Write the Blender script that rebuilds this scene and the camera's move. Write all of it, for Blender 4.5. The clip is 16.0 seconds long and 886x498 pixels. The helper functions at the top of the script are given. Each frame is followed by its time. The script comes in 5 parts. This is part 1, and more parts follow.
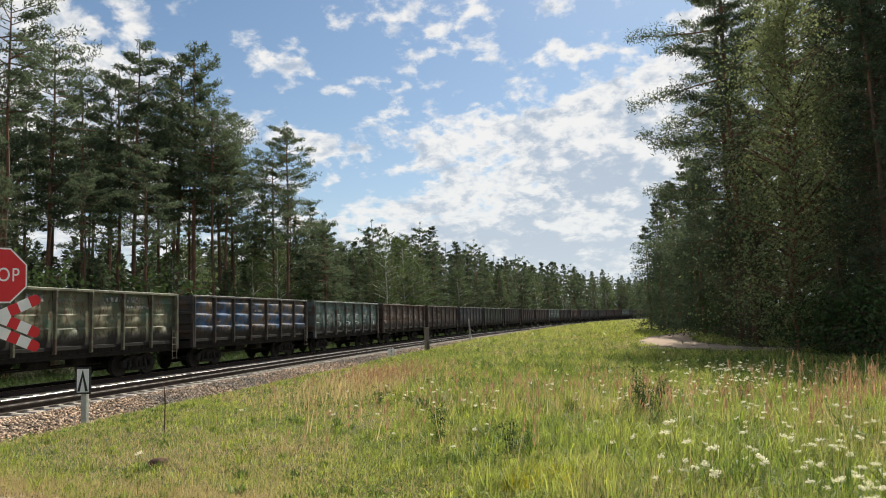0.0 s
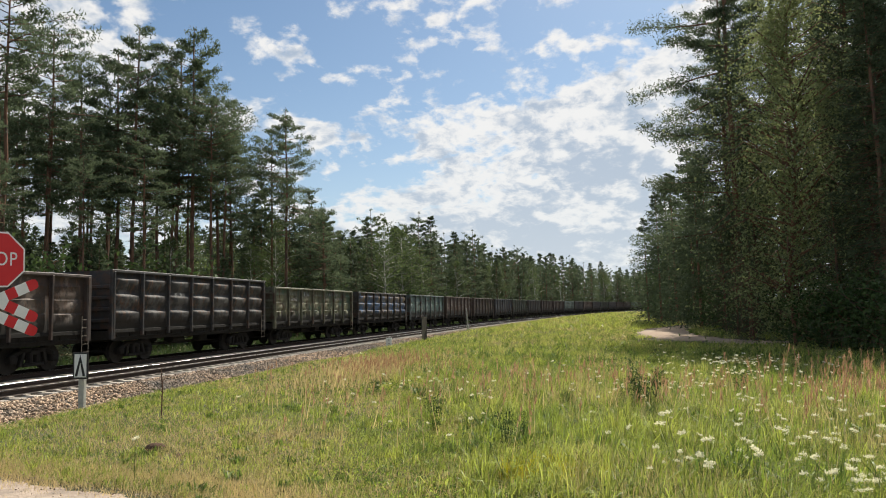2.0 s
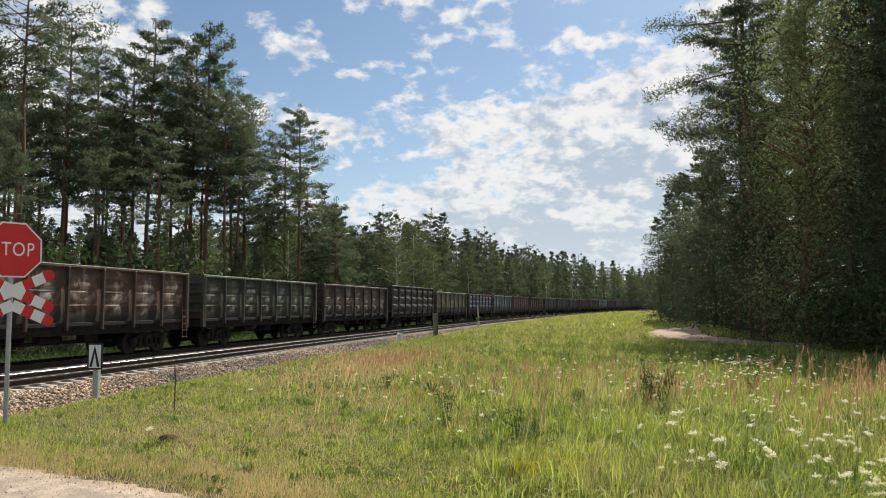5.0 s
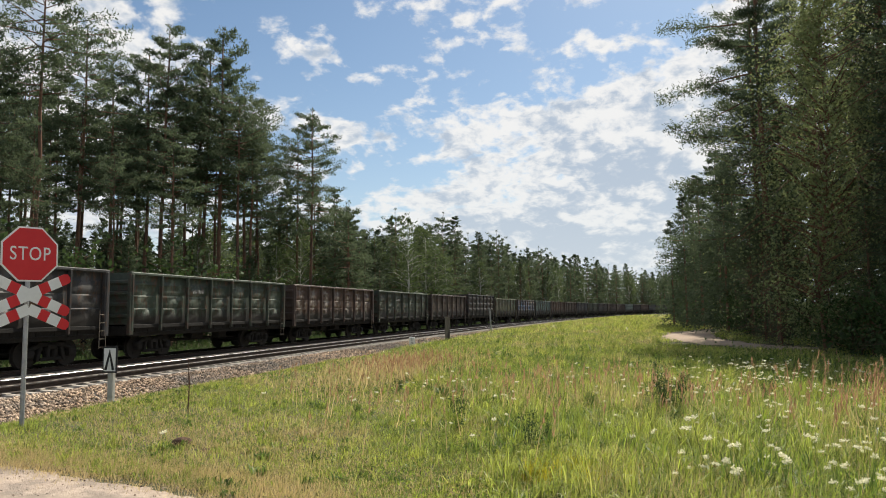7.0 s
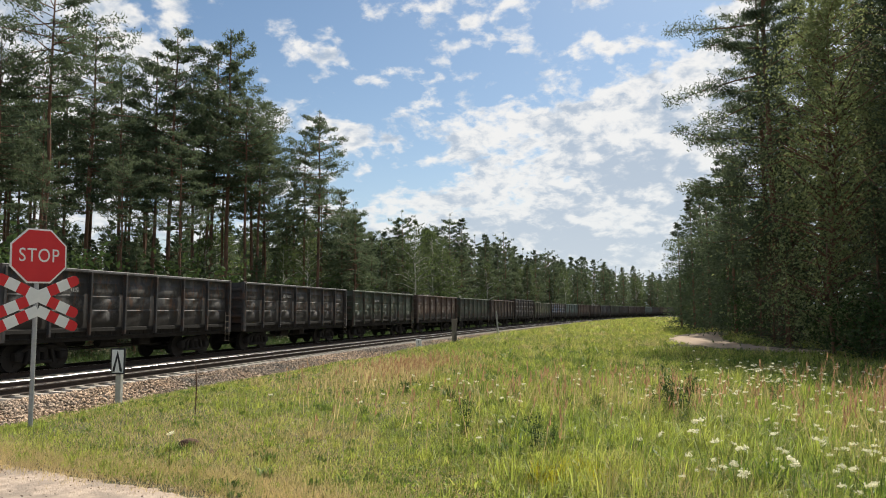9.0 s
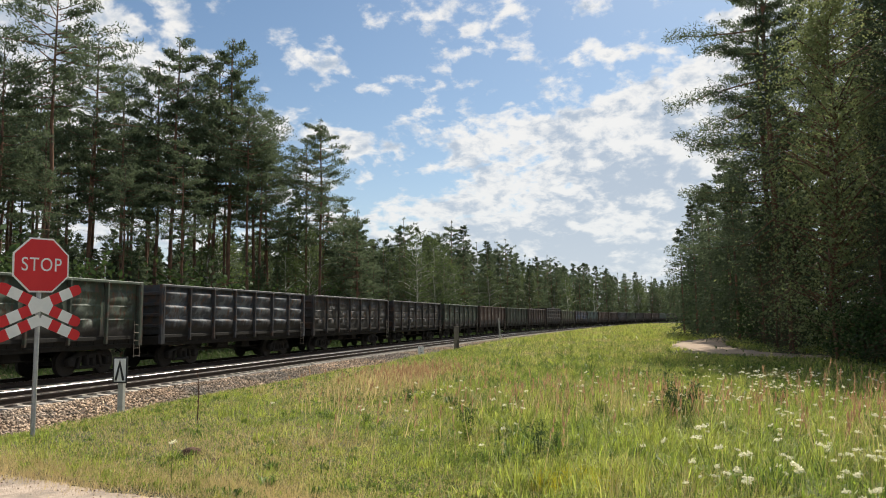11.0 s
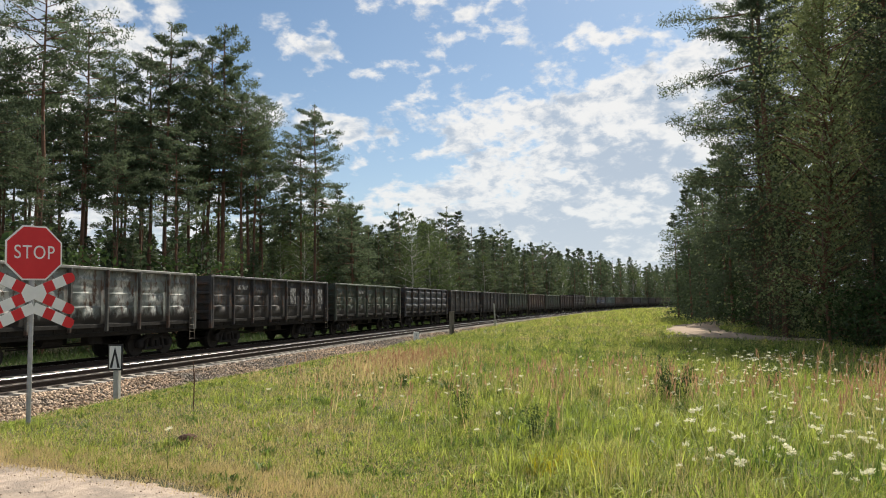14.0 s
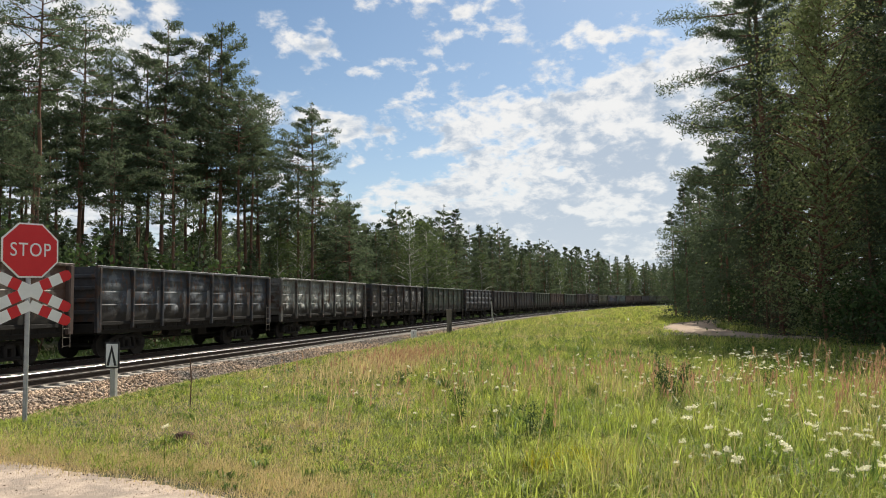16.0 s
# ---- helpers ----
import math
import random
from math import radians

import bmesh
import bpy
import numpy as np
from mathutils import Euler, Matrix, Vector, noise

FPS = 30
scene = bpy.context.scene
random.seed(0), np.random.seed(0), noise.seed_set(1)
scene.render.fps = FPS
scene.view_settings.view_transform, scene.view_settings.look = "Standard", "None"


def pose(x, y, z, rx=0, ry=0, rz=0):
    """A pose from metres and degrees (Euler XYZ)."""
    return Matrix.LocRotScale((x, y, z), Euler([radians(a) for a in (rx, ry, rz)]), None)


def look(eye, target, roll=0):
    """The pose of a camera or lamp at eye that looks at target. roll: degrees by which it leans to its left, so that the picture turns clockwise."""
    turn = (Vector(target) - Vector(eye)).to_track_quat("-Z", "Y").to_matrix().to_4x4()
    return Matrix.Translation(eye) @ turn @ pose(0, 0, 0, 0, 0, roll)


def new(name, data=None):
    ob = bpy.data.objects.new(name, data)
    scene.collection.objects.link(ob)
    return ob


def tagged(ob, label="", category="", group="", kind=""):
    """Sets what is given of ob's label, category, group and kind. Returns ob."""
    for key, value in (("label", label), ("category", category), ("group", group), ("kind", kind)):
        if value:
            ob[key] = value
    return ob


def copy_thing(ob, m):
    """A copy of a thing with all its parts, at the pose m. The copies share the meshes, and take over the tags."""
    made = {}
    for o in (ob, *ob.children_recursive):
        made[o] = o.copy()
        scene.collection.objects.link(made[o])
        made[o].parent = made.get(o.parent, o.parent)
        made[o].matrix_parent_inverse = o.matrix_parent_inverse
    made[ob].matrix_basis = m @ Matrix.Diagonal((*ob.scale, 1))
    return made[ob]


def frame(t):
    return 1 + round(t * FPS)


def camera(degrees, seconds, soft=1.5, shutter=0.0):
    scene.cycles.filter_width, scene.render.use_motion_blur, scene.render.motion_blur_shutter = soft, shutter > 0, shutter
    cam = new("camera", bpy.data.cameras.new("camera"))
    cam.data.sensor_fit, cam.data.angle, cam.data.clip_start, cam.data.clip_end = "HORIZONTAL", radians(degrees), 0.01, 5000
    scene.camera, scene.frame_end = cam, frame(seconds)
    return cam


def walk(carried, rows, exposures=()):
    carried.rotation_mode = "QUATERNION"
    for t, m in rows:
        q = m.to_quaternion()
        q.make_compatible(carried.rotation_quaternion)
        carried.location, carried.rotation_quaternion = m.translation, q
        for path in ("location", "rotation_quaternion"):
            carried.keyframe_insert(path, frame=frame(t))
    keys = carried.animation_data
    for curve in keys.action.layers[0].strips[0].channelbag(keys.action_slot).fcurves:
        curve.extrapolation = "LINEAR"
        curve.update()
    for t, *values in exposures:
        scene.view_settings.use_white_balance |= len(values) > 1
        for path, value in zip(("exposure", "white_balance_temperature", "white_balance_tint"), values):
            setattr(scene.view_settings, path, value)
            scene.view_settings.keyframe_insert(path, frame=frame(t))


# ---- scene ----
cam = camera(64.88, 16.0, 1.0)
PATH = [
    (0, pose(0.009, 0.010, 1.608, 95.91, 2.18, 11.26)),
    (0.5, pose(0.012, 0.020, 1.607, 96.07, 2.12, 11.09)),
    (1, pose(0.012, 0.023, 1.602, 96.01, 2.15, 10.91)),
    (1.5, pose(0.003, 0.023, 1.596, 95.60, 1.61, 10.79)),
    (2, pose(0.011, 0.013, 1.597, 95.09, 1.50, 11.08)),
    (2.5, pose(0.014, 0.019, 1.593, 94.73, 1.44, 11.03)),
    (3, pose(0.010, 0.003, 1.595, 94.37, 1.45, 11.54)),
    (3.5, pose(0.008, 0.008, 1.597, 94.21, 1.43, 11.83)),
    (4, pose(0.001, 0.009, 1.596, 94.20, 1.07, 11.63)),
    (4.5, pose(-0.003, 0.007, 1.595, 94.57, 0.79, 11.77)),
    (7, pose(-0.003, -0.000, 1.601, 95.12, 0.65, 12.97)),
    (7.5, pose(-0.003, 0.001, 1.594, 95.16, 0.24, 13.04)),
    (8, pose(-0.005, 0.005, 1.593, 94.81, 0.11, 13.06)),
    (8.5, pose(0.006, -0.001, 1.593, 94.82, 0.51, 13.36)),
    (9, pose(0.000, -0.000, 1.600, 95.30, 0.57, 13.52)),
    (11.5, pose(0.005, -0.003, 1.596, 95.91, 0.92, 13.69)),
    (12, pose(0.003, 0.004, 1.594, 95.38, 0.98, 13.63)),
    (12.5, pose(0.004, 0.002, 1.590, 94.75, 0.93, 13.63)),
    (13, pose(0.009, 0.003, 1.593, 94.56, 1.06, 13.63)),
    (13.5, pose(0.009, -0.003, 1.597, 94.65, 1.11, 13.38)),
    (14, pose(0.007, 0.006, 1.596, 94.72, 1.18, 13.32)),
    (14.5, pose(0.006, 0.001, 1.595, 94.76, 1.15, 13.37)),
    (15, pose(0.006, 0.003, 1.593, 94.51, 1.09, 13.36)),
    (15.5, pose(0.010, 0.001, 1.594, 94.63, 1.08, 13.09)),
    (16, pose(0.009, 0.012, 1.588, 94.57, 1.17, 13.11)),
]
walk(cam, PATH, [(0.0, 0.5), (16.0, 0.5)])

# ---- world and sun ----
SUN_AZ, SUN_EL = 15.0, 46.0     # degrees right of +y, degrees above the horizon


def make_world():
    w = bpy.data.worlds.new("sky")
    w.use_nodes = True
    scene.world = w
    nt = w.node_tree
    nd, ln = nt.nodes, nt.links
    nd.clear()
    out = nd.new("ShaderNodeOutputWorld")
    sky = nd.new("ShaderNodeTexSky")
    sky.sky_type = "NISHITA"
    sky.sun_disc = False
    sky.sun_elevation = radians(SUN_EL)
    sky.sun_rotation = radians(SUN_AZ)
    sky.air_density, sky.dust_density, sky.ozone_density = 1.0, 0.6, 1.5
    tc = nd.new("ShaderNodeTexCoord")
    sep = nd.new("ShaderNodeSeparateXYZ")
    ln.new(tc.outputs["Generated"], sep.inputs[0])

    def m(op, a, b=None, c=None, clamp=False):
        n = nd.new("ShaderNodeMath")
        n.operation, n.use_clamp = op, clamp
        for i, v in enumerate((a, b, c)):
            if v is None:
                continue
            if isinstance(v, (int, float)):
                n.inputs[i].default_value = v
            else:
                ln.new(v, n.inputs[i])
        return n.outputs[0]

    up = m("MAXIMUM", sep.outputs[2], 0.0)
    den = m("ADD", up, 0.42)
    com = nd.new("ShaderNodeCombineXYZ")
    ln.new(m("DIVIDE", sep.outputs[0], den), com.inputs[0])
    ln.new(m("DIVIDE", sep.outputs[1], den), com.inputs[1])

    def fbm(scale, detail, rough, off, dist=0.0):
        mp = nd.new("ShaderNodeMapping")
        mp.inputs["Location"].default_value = off
        ln.new(com.outputs[0], mp.inputs[0])
        n = nd.new("ShaderNodeTexNoise")
        n.inputs["Scale"].default_value = scale
        n.inputs["Detail"].default_value = detail
        n.inputs["Roughness"].default_value = rough
        n.inputs["Distortion"].default_value = dist
        ln.new(mp.outputs[0], n.inputs["Vector"])
        return n.outputs["Fac"]

    big = fbm(2.6, 3.0, 0.5, (3.1, 1.7, 0.0))
    mid = fbm(7.0, 9.0, 0.58, (5.2, 0.4, 0.0), 0.15)
    puffs = fbm(21.0, 8.0, 0.55, (1.2, 7.4, 0.0), 0.2)
    # a bank of cloud under a line that climbs to the east, scattered heaps above it, another bank far to the west
    bank = m("SUBTRACT", m("MULTIPLY_ADD", sep.outputs[0], 0.51, 0.315), up)
    bank = m("MINIMUM", m("MAXIMUM", m("MULTIPLY", bank, 1.1), -0.065), 0.15)
    west = m("MULTIPLY", m("MAXIMUM", m("SUBTRACT", -0.47, sep.outputs[0]), 0.0), 0.9)
    west = m("MINIMUM", west, 0.16)
    cover = m("ADD", m("MULTIPLY", big, 0.26), m("ADD", m("MULTIPLY", mid, 0.60), m("MULTIPLY", puffs, 0.30)))
    cover = m("ADD", m("ADD", cover, 0.06), m("ADD", bank, west))
    ramp = nd.new("ShaderNodeMapRange")
    ramp.interpolation_type = "SMOOTHSTEP"
    ramp.inputs["From Min"].default_value = 0.575
    ramp.inputs["From Max"].default_value = 0.665
    ln.new(cover, ramp.inputs["Value"])
    # heaps are bright at their rims and grey where they are thick
    heap = m("ADD", m("MULTIPLY", fbm(7.0, 4.0, 0.5, (9.0, 2.0, 0.0), 0.2), 0.45), m("MULTIPLY", fbm(20.0, 9.0, 0.62, (4.0, 6.0, 0.0), 0.3), 0.55))
    thick = nd.new("ShaderNodeMapRange")
    thick.interpolation_type = "SMOOTHSTEP"
    thick.inputs["From Min"].default_value = 0.62
    thick.inputs["From Max"].default_value = 0.87
    ln.new(m("ADD", cover, m("MULTIPLY_ADD", heap, 1.5, -0.75)), thick.inputs["Value"])
    tone = nd.new("ShaderNodeMix")
    tone.data_type = "RGBA"
    tone.inputs[6].default_value = (1.12, 1.10, 1.07, 1)
    tone.inputs[7].default_value = (0.52, 0.62, 0.76, 1)
    ln.new(thick.outputs[0], tone.inputs[0])
    # thin haze towards the horizon
    hz = m("POWER", m("SUBTRACT", 1.0, up), 7.0)
    skyc = nd.new("ShaderNodeVectorMath")
    skyc.operation = "MULTIPLY"
    skyc.inputs[1].default_value = (SKY * 0.87, SKY * 0.98, SKY * 1.01)
    ln.new(sky.outputs[0], skyc.inputs[0])
    clc = nd.new("ShaderNodeVectorMath")
    clc.operation = "SCALE"
    clc.inputs[3].default_value = CLOUD
    ln.new(tone.outputs[2], clc.inputs[0])
    fac = m("MULTIPLY", ramp.outputs[0], 0.95)
    mix = nd.new("ShaderNodeMix")
    mix.data_type = "RGBA"
    ln.new(fac, mix.inputs[0])
    ln.new(skyc.outputs[0], mix.inputs[6])
    ln.new(clc.outputs[0], mix.inputs[7])
    far = nd.new("ShaderNodeMix")
    far.data_type = "RGBA"
    ln.new(m("MULTIPLY", hz, 0.85), far.inputs[0])
    ln.new(mix.outputs[2], far.inputs[6])
    far.inputs[7].default_value = (CLOUD * 0.86, CLOUD * 0.94, CLOUD * 0.99, 1)
    bg = nd.new("ShaderNodeBackground")
    bg.inputs["Strength"].default_value = 1.0
    ln.new(far.outputs[2], bg.inputs[0])
    ln.new(bg.outputs[0], out.inputs[0])


SKY, CLOUD = 0.070, 0.59
make_world()
sun = new("sun", bpy.data.lights.new("sun", "SUN"))
sun.data.energy, sun.data.angle, sun.data.color = 5.0, radians(0.6), (1.0, 0.925, 0.785)
sun.matrix_world = look((math.sin(radians(SUN_AZ)) * math.cos(radians(SUN_EL)) * 80, math.cos(radians(SUN_AZ)) * math.cos(radians(SUN_EL)) * 80,
                         math.sin(radians(SUN_EL)) * 80), (0, 0, 0))


# ---- materials ----
def material(name, c1, c2, scale=4.0, rough=0.8, metal=0.0, c3=None, scale3=0.7, amount3=0.5, bump=0.0, bump_scale=40.0,
             translucent=0.0, island=0.0, objvar=0.0, spec=0.3, stretch=None):
    mat = bpy.data.materials.new(name)
    mat.use_nodes = True
    nt = mat.node_tree
    nd, ln = nt.nodes, nt.links
    bs = nd["Principled BSDF"]
    bs.inputs["Roughness"].default_value = rough
    bs.inputs["Metallic"].default_value = metal
    bs.inputs["Specular IOR Level"].default_value = spec
    tc = nd.new("ShaderNodeTexCoord")
    vec = tc.outputs["Object"]
    if stretch:
        mp = nd.new("ShaderNodeMapping")
        mp.inputs["Scale"].default_value = stretch
        ln.new(vec, mp.inputs[0])
        vec = mp.outputs[0]
    oi = nd.new("ShaderNodeObjectInfo")
    shift = nd.new("ShaderNodeVectorMath")
    shift.operation = "MULTIPLY_ADD"
    ln.new(oi.outputs["Random"], shift.inputs[0])
    shift.inputs[1].default_value = (37, 53, 19) if objvar else (0, 0, 0)
    ln.new(vec, shift.inputs[2])
    vec = shift.outputs[0]

    def tex(sc, det=6.0, ro=0.62):
        n = nd.new("ShaderNodeTexNoise")
        n.inputs["Scale"].default_value, n.inputs["Detail"].default_value, n.inputs["Roughness"].default_value = sc, det, ro
        ln.new(vec, n.inputs["Vector"])
        return n.outputs["Fac"]

    def ramp(src, a, b):
        r = nd.new("ShaderNodeMapRange")
        r.inputs["From Min"].default_value, r.inputs["From Max"].default_value = a, b
        ln.new(src, r.inputs["Value"])
        return r.outputs[0]

    def mix(f, a, b):
        n = nd.new("ShaderNodeMix")
        n.data_type = "RGBA"
        for i, v in ((0, f), (6, a), (7, b)):
            if isinstance(v, (int, float)):
                n.inputs[i].default_value = v
            elif isinstance(v, tuple):
                n.inputs[i].default_value = (*v, 1)
            else:
                ln.new(v, n.inputs[i])
        return n.outputs[2]

    col = mix(ramp(tex(scale), 0.35, 0.65), c1, c2)
    if c3:
        col = mix(ramp(tex(scale3), 0.62 - 0.25 * amount3, 0.70 - 0.2 * amount3), col, c3)
    if island or objvar:
        hsv = nd.new("ShaderNodeHueSaturation")
        src = oi.outputs["Random"]
        if island:
            src = nd.new("ShaderNodeNewGeometry").outputs["Random Per Island"]
        v = nd.new("ShaderNodeMapRange")
        k = island or objvar
        v.inputs["To Min"].default_value, v.inputs["To Max"].default_value = 1 - k, 1 + k
        ln.new(src, v.inputs["Value"])
        ln.new(v.outputs[0], hsv.inputs["Value"])
        ln.new(col, hsv.inputs["Color"])
        col = hsv.outputs[0]
    ln.new(col, bs.inputs["Base Color"])
    if bump:
        b = nd.new("ShaderNodeBump")
        b.inputs["Strength"].default_value = bump
        b.inputs["Distance"].default_value = 0.02
        ln.new(tex(bump_scale, 4.0), b.inputs["Height"])
        ln.new(b.outputs[0], bs.inputs["Normal"])
    if translucent:
        tr = nd.new("ShaderNodeBsdfTranslucent")
        br = nd.new("ShaderNodeHueSaturation")
        br.inputs["Hue"].default_value = 0.485
        br.inputs["Saturation"].default_value = 1.1
        br.inputs["Value"].default_value = 1.5
        ln.new(col, br.inputs["Color"])
        ln.new(br.outputs[0], tr.inputs["Color"])
        ms = nd.new("ShaderNodeMixShader")
        ms.inputs[0].default_value = translucent
        ln.new(bs.outputs[0], ms.inputs[1])
        ln.new(tr.outputs[0], ms.inputs[2])
        ln.new(ms.outputs[0], nd["Material Output"].inputs["Surface"])
    return mat


M_soil = material("meadow_soil", (0.055, 0.058, 0.026), (0.095, 0.092, 0.042), 3.5, 0.95, c3=(0.15, 0.12, 0.065), scale3=0.35, amount3=0.3, bump=0.6, bump_scale=14)
M_road = material("sandy_gravel", (0.36, 0.285, 0.225), (0.50, 0.40, 0.32), 9.0, 0.95, c3=(0.30, 0.245, 0.20), scale3=2.2, amount3=0.6, bump=1.0, bump_scale=45)
M_path = material("dry_sand", (0.29, 0.215, 0.16), (0.37, 0.28, 0.21), 1.5, 0.95, c3=(0.33, 0.26, 0.18), scale3=0.6, amount3=0.5, bump=0.6, bump_scale=30)
M_grass = material("grass_blades", (0.165, 0.225, 0.057), (0.33, 0.37, 0.096), 0.9, 0.42, c3=(0.40, 0.35, 0.16), scale3=0.42, amount3=0.40, translucent=0.40, island=0.6, spec=0.25)
M_lush = material("fresh_grass_blades", (0.185, 0.265, 0.055), (0.26, 0.32, 0.072), 0.8, 0.5, translucent=0.42, island=0.5, spec=0.25)
M_young = material("yellow_young_grass", (0.36, 0.36, 0.045), (0.46, 0.43, 0.06), 0.8, 0.5, translucent=0.42, island=0.4, spec=0.25)
M_dry = material("dry_grass_blades", (0.42, 0.35, 0.175), (0.52, 0.43, 0.225), 0.6, 0.7, translucent=0.35, island=0.3)
M_plume = material("reddish_grass_plume", (0.31, 0.20, 0.115), (0.40, 0.275, 0.165), 0.8, 0.8, translucent=0.4, island=0.3)
M_herb = material("dark_meadow_herbs", (0.085, 0.14, 0.035), (0.13, 0.19, 0.05), 1.5, 0.5, translucent=0.35, island=0.4)
M_umbel = material("white_umbel", (0.74, 0.72, 0.54), (0.82, 0.80, 0.64), 3, 0.7, translucent=0.3, island=0.1)
M_stem = material("weed_stem", (0.08, 0.13, 0.03), (0.13, 0.17, 0.05), 3, 0.7, translucent=0.2, island=0.3)
M_stone = material("ballast_stone", (0.34, 0.245, 0.17), (0.50, 0.375, 0.27), 0.4, 0.9, c3=(0.21, 0.185, 0.16), scale3=0.16, amount3=0.6, island=0.75)
M_grime = material("oily_ballast_stone", (0.085, 0.068, 0.055), (0.14, 0.11, 0.09), 0.6, 0.85, island=0.5)
M_bed = material("ballast_bed", (0.075, 0.062, 0.052), (0.15, 0.12, 0.10), 18, 0.95, c3=(0.09, 0.08, 0.07), scale3=0.4, amount3=0.5, bump=1.0, bump_scale=22)
M_sleeper = material("concrete_sleeper", (0.40, 0.36, 0.31), (0.50, 0.45, 0.39), 6, 0.85, c3=(0.30, 0.26, 0.23), scale3=2.0, amount3=0.5, bump=0.3, objvar=0.12)
M_rail = material("rusty_rail_side", (0.026, 0.019, 0.016), (0.045, 0.031, 0.025), 8, 0.75, bump=0.3)
M_railtop = material("polished_rail_head", (0.62, 0.62, 0.63), (0.72, 0.72, 0.72), 20, 0.3, metal=1.0)
M_bark = material("pine_bark", (0.13, 0.075, 0.05), (0.22, 0.12, 0.075), 5, 0.9, c3=(0.08, 0.055, 0.045), scale3=1.5, amount3=0.5, bump=0.8, bump_scale=12, stretch=(1, 1, 0.25))
M_birchbark = material("birch_bark", (0.50, 0.48, 0.44), (0.62, 0.60, 0.56), 4, 0.8, c3=(0.06, 0.055, 0.05), scale3=3.5, amount3=0.35, bump=0.3, stretch=(1, 1, 2.5))
M_pine = material("pine_needles", (0.068, 0.094, 0.056), (0.100, 0.128, 0.074), 0.8, 0.7, translucent=0.4, island=0.35, spec=0.12)
M_spruce = material("spruce_needles", (0.060, 0.082, 0.050), (0.088, 0.114, 0.064), 0.8, 0.75, translucent=0.34, island=0.35, spec=0.1)
M_birch = material("birch_leaves", (0.068, 0.096, 0.040), (0.100, 0.134, 0.055), 0.6, 0.7, translucent=0.35, island=0.35, spec=0.12)
# near birch only: birch leaf colour raised to stand for sunlit foliage
M_leafy = material("lightened_birch_leaves", (0.138, 0.170, 0.080), (0.188, 0.22, 0.102), 0.5, 0.65, translucent=0.42, island=0.22, spec=0.15)
# darkened for the shaded side of the wood's edge, young birches included
M_bush = material("bush_leaves", (0.040, 0.072, 0.026), (0.066, 0.100, 0.038), 0.6, 0.7, translucent=0.25, island=0.35, spec=0.12)
M_steel = material("galvanised_steel", (0.30, 0.31, 0.32), (0.38, 0.39, 0.40), 12, 0.5, metal=0.6, bump=0.1)
M_red = material("sign_red", (0.55, 0.02, 0.025), (0.60, 0.028, 0.03), 3, 0.4)
M_white = material("sign_white", (0.70, 0.70, 0.68), (0.78, 0.78, 0.76), 5, 0.45)
M_black = material("sign_black", (0.018, 0.018, 0.02), (0.03, 0.03, 0.03), 6, 0.6)
M_concrete = material("post_concrete", (0.36, 0.35, 0.32), (0.46, 0.45, 0.41), 7, 0.9, c3=(0.25, 0.25, 0.22), scale3=3, amount3=0.4, bump=0.4)
M_oldwood = material("weathered_post_wood", (0.16, 0.14, 0.115), (0.24, 0.21, 0.17), 6, 0.9, c3=(0.09, 0.08, 0.07), scale3=2, amount3=0.5, bump=0.6, stretch=(3, 3, 0.5))
M_earth = material("mole_earth", (0.08, 0.045, 0.03), (0.13, 0.075, 0.05), 9, 0.95, bump=0.8)
# Grimy running gear; base colours lowered further for the shade beneath the wagons.
M_under = material("grimy_shaded_bogie_steel", (0.010, 0.009, 0.008), (0.019, 0.017, 0.015), 5, 0.85, bump=0.3)
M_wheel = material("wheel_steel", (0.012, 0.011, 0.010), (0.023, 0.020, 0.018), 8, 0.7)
M_letter = material("faded_white_stencil", (0.26, 0.26, 0.255), (0.38, 0.38, 0.37), 5, 0.7, c3=(0.075, 0.075, 0.075), scale3=4, amount3=0.75)
M_coal = material("coal_load", (0.02, 0.02, 0.02), (0.035, 0.035, 0.035), 8, 0.8, bump=1.0, bump_scale=9)


# ---- mesh helpers ----
def part(name, bm, mat, parent=None, label=""):
    me = bpy.data.meshes.new(name)
    bm.to_mesh(me)
    bm.free()
    return part_of(name, me, mat, parent, label)


def part_of(name, me, mat=None, parent=None, label=""):
    if mat and not me.materials:
        me.materials.append(mat)
    ob = new(name, me)
    if parent:
        ob.parent = parent
    if label:
        ob["label"] = label
    return ob


def tri_mesh(name, verts, tris, mat, smooth=False):
    verts, tris = np.asarray(verts, np.float32), np.asarray(tris, np.int32)
    me = bpy.data.meshes.new(name)
    me.vertices.add(len(verts))
    me.vertices.foreach_set("co", verts.ravel())
    me.loops.add(tris.size)
    me.loops.foreach_set("vertex_index", tris.ravel())
    me.polygons.add(len(tris))
    me.polygons.foreach_set("loop_start", np.arange(0, tris.size, 3, dtype=np.int32))
    me.update(calc_edges=True)
    me.validate()
    me.materials.append(mat)
    if smooth:
        me.polygons.foreach_set("use_smooth", np.ones(len(tris), bool))
    return me


def box(bm, c, s, bevel=0.0, m=None):
    vs = bmesh.ops.create_cube(bm, size=1.0)["verts"]
    for v in vs:
        v.co = Vector((v.co.x * s[0], v.co.y * s[1], v.co.z * s[2]))
    if bevel:
        es = list({e for v in vs for e in v.link_edges})
        r = bmesh.ops.bevel(bm, geom=es, offset=bevel, segments=1, affect="EDGES", profile=0.5)
        vs = list({v for f in r["faces"] for v in f.verts} | {v for v in vs if v.is_valid})
    for v in vs:
        v.co = (m @ v.co if m else v.co) + Vector(c)
    return vs


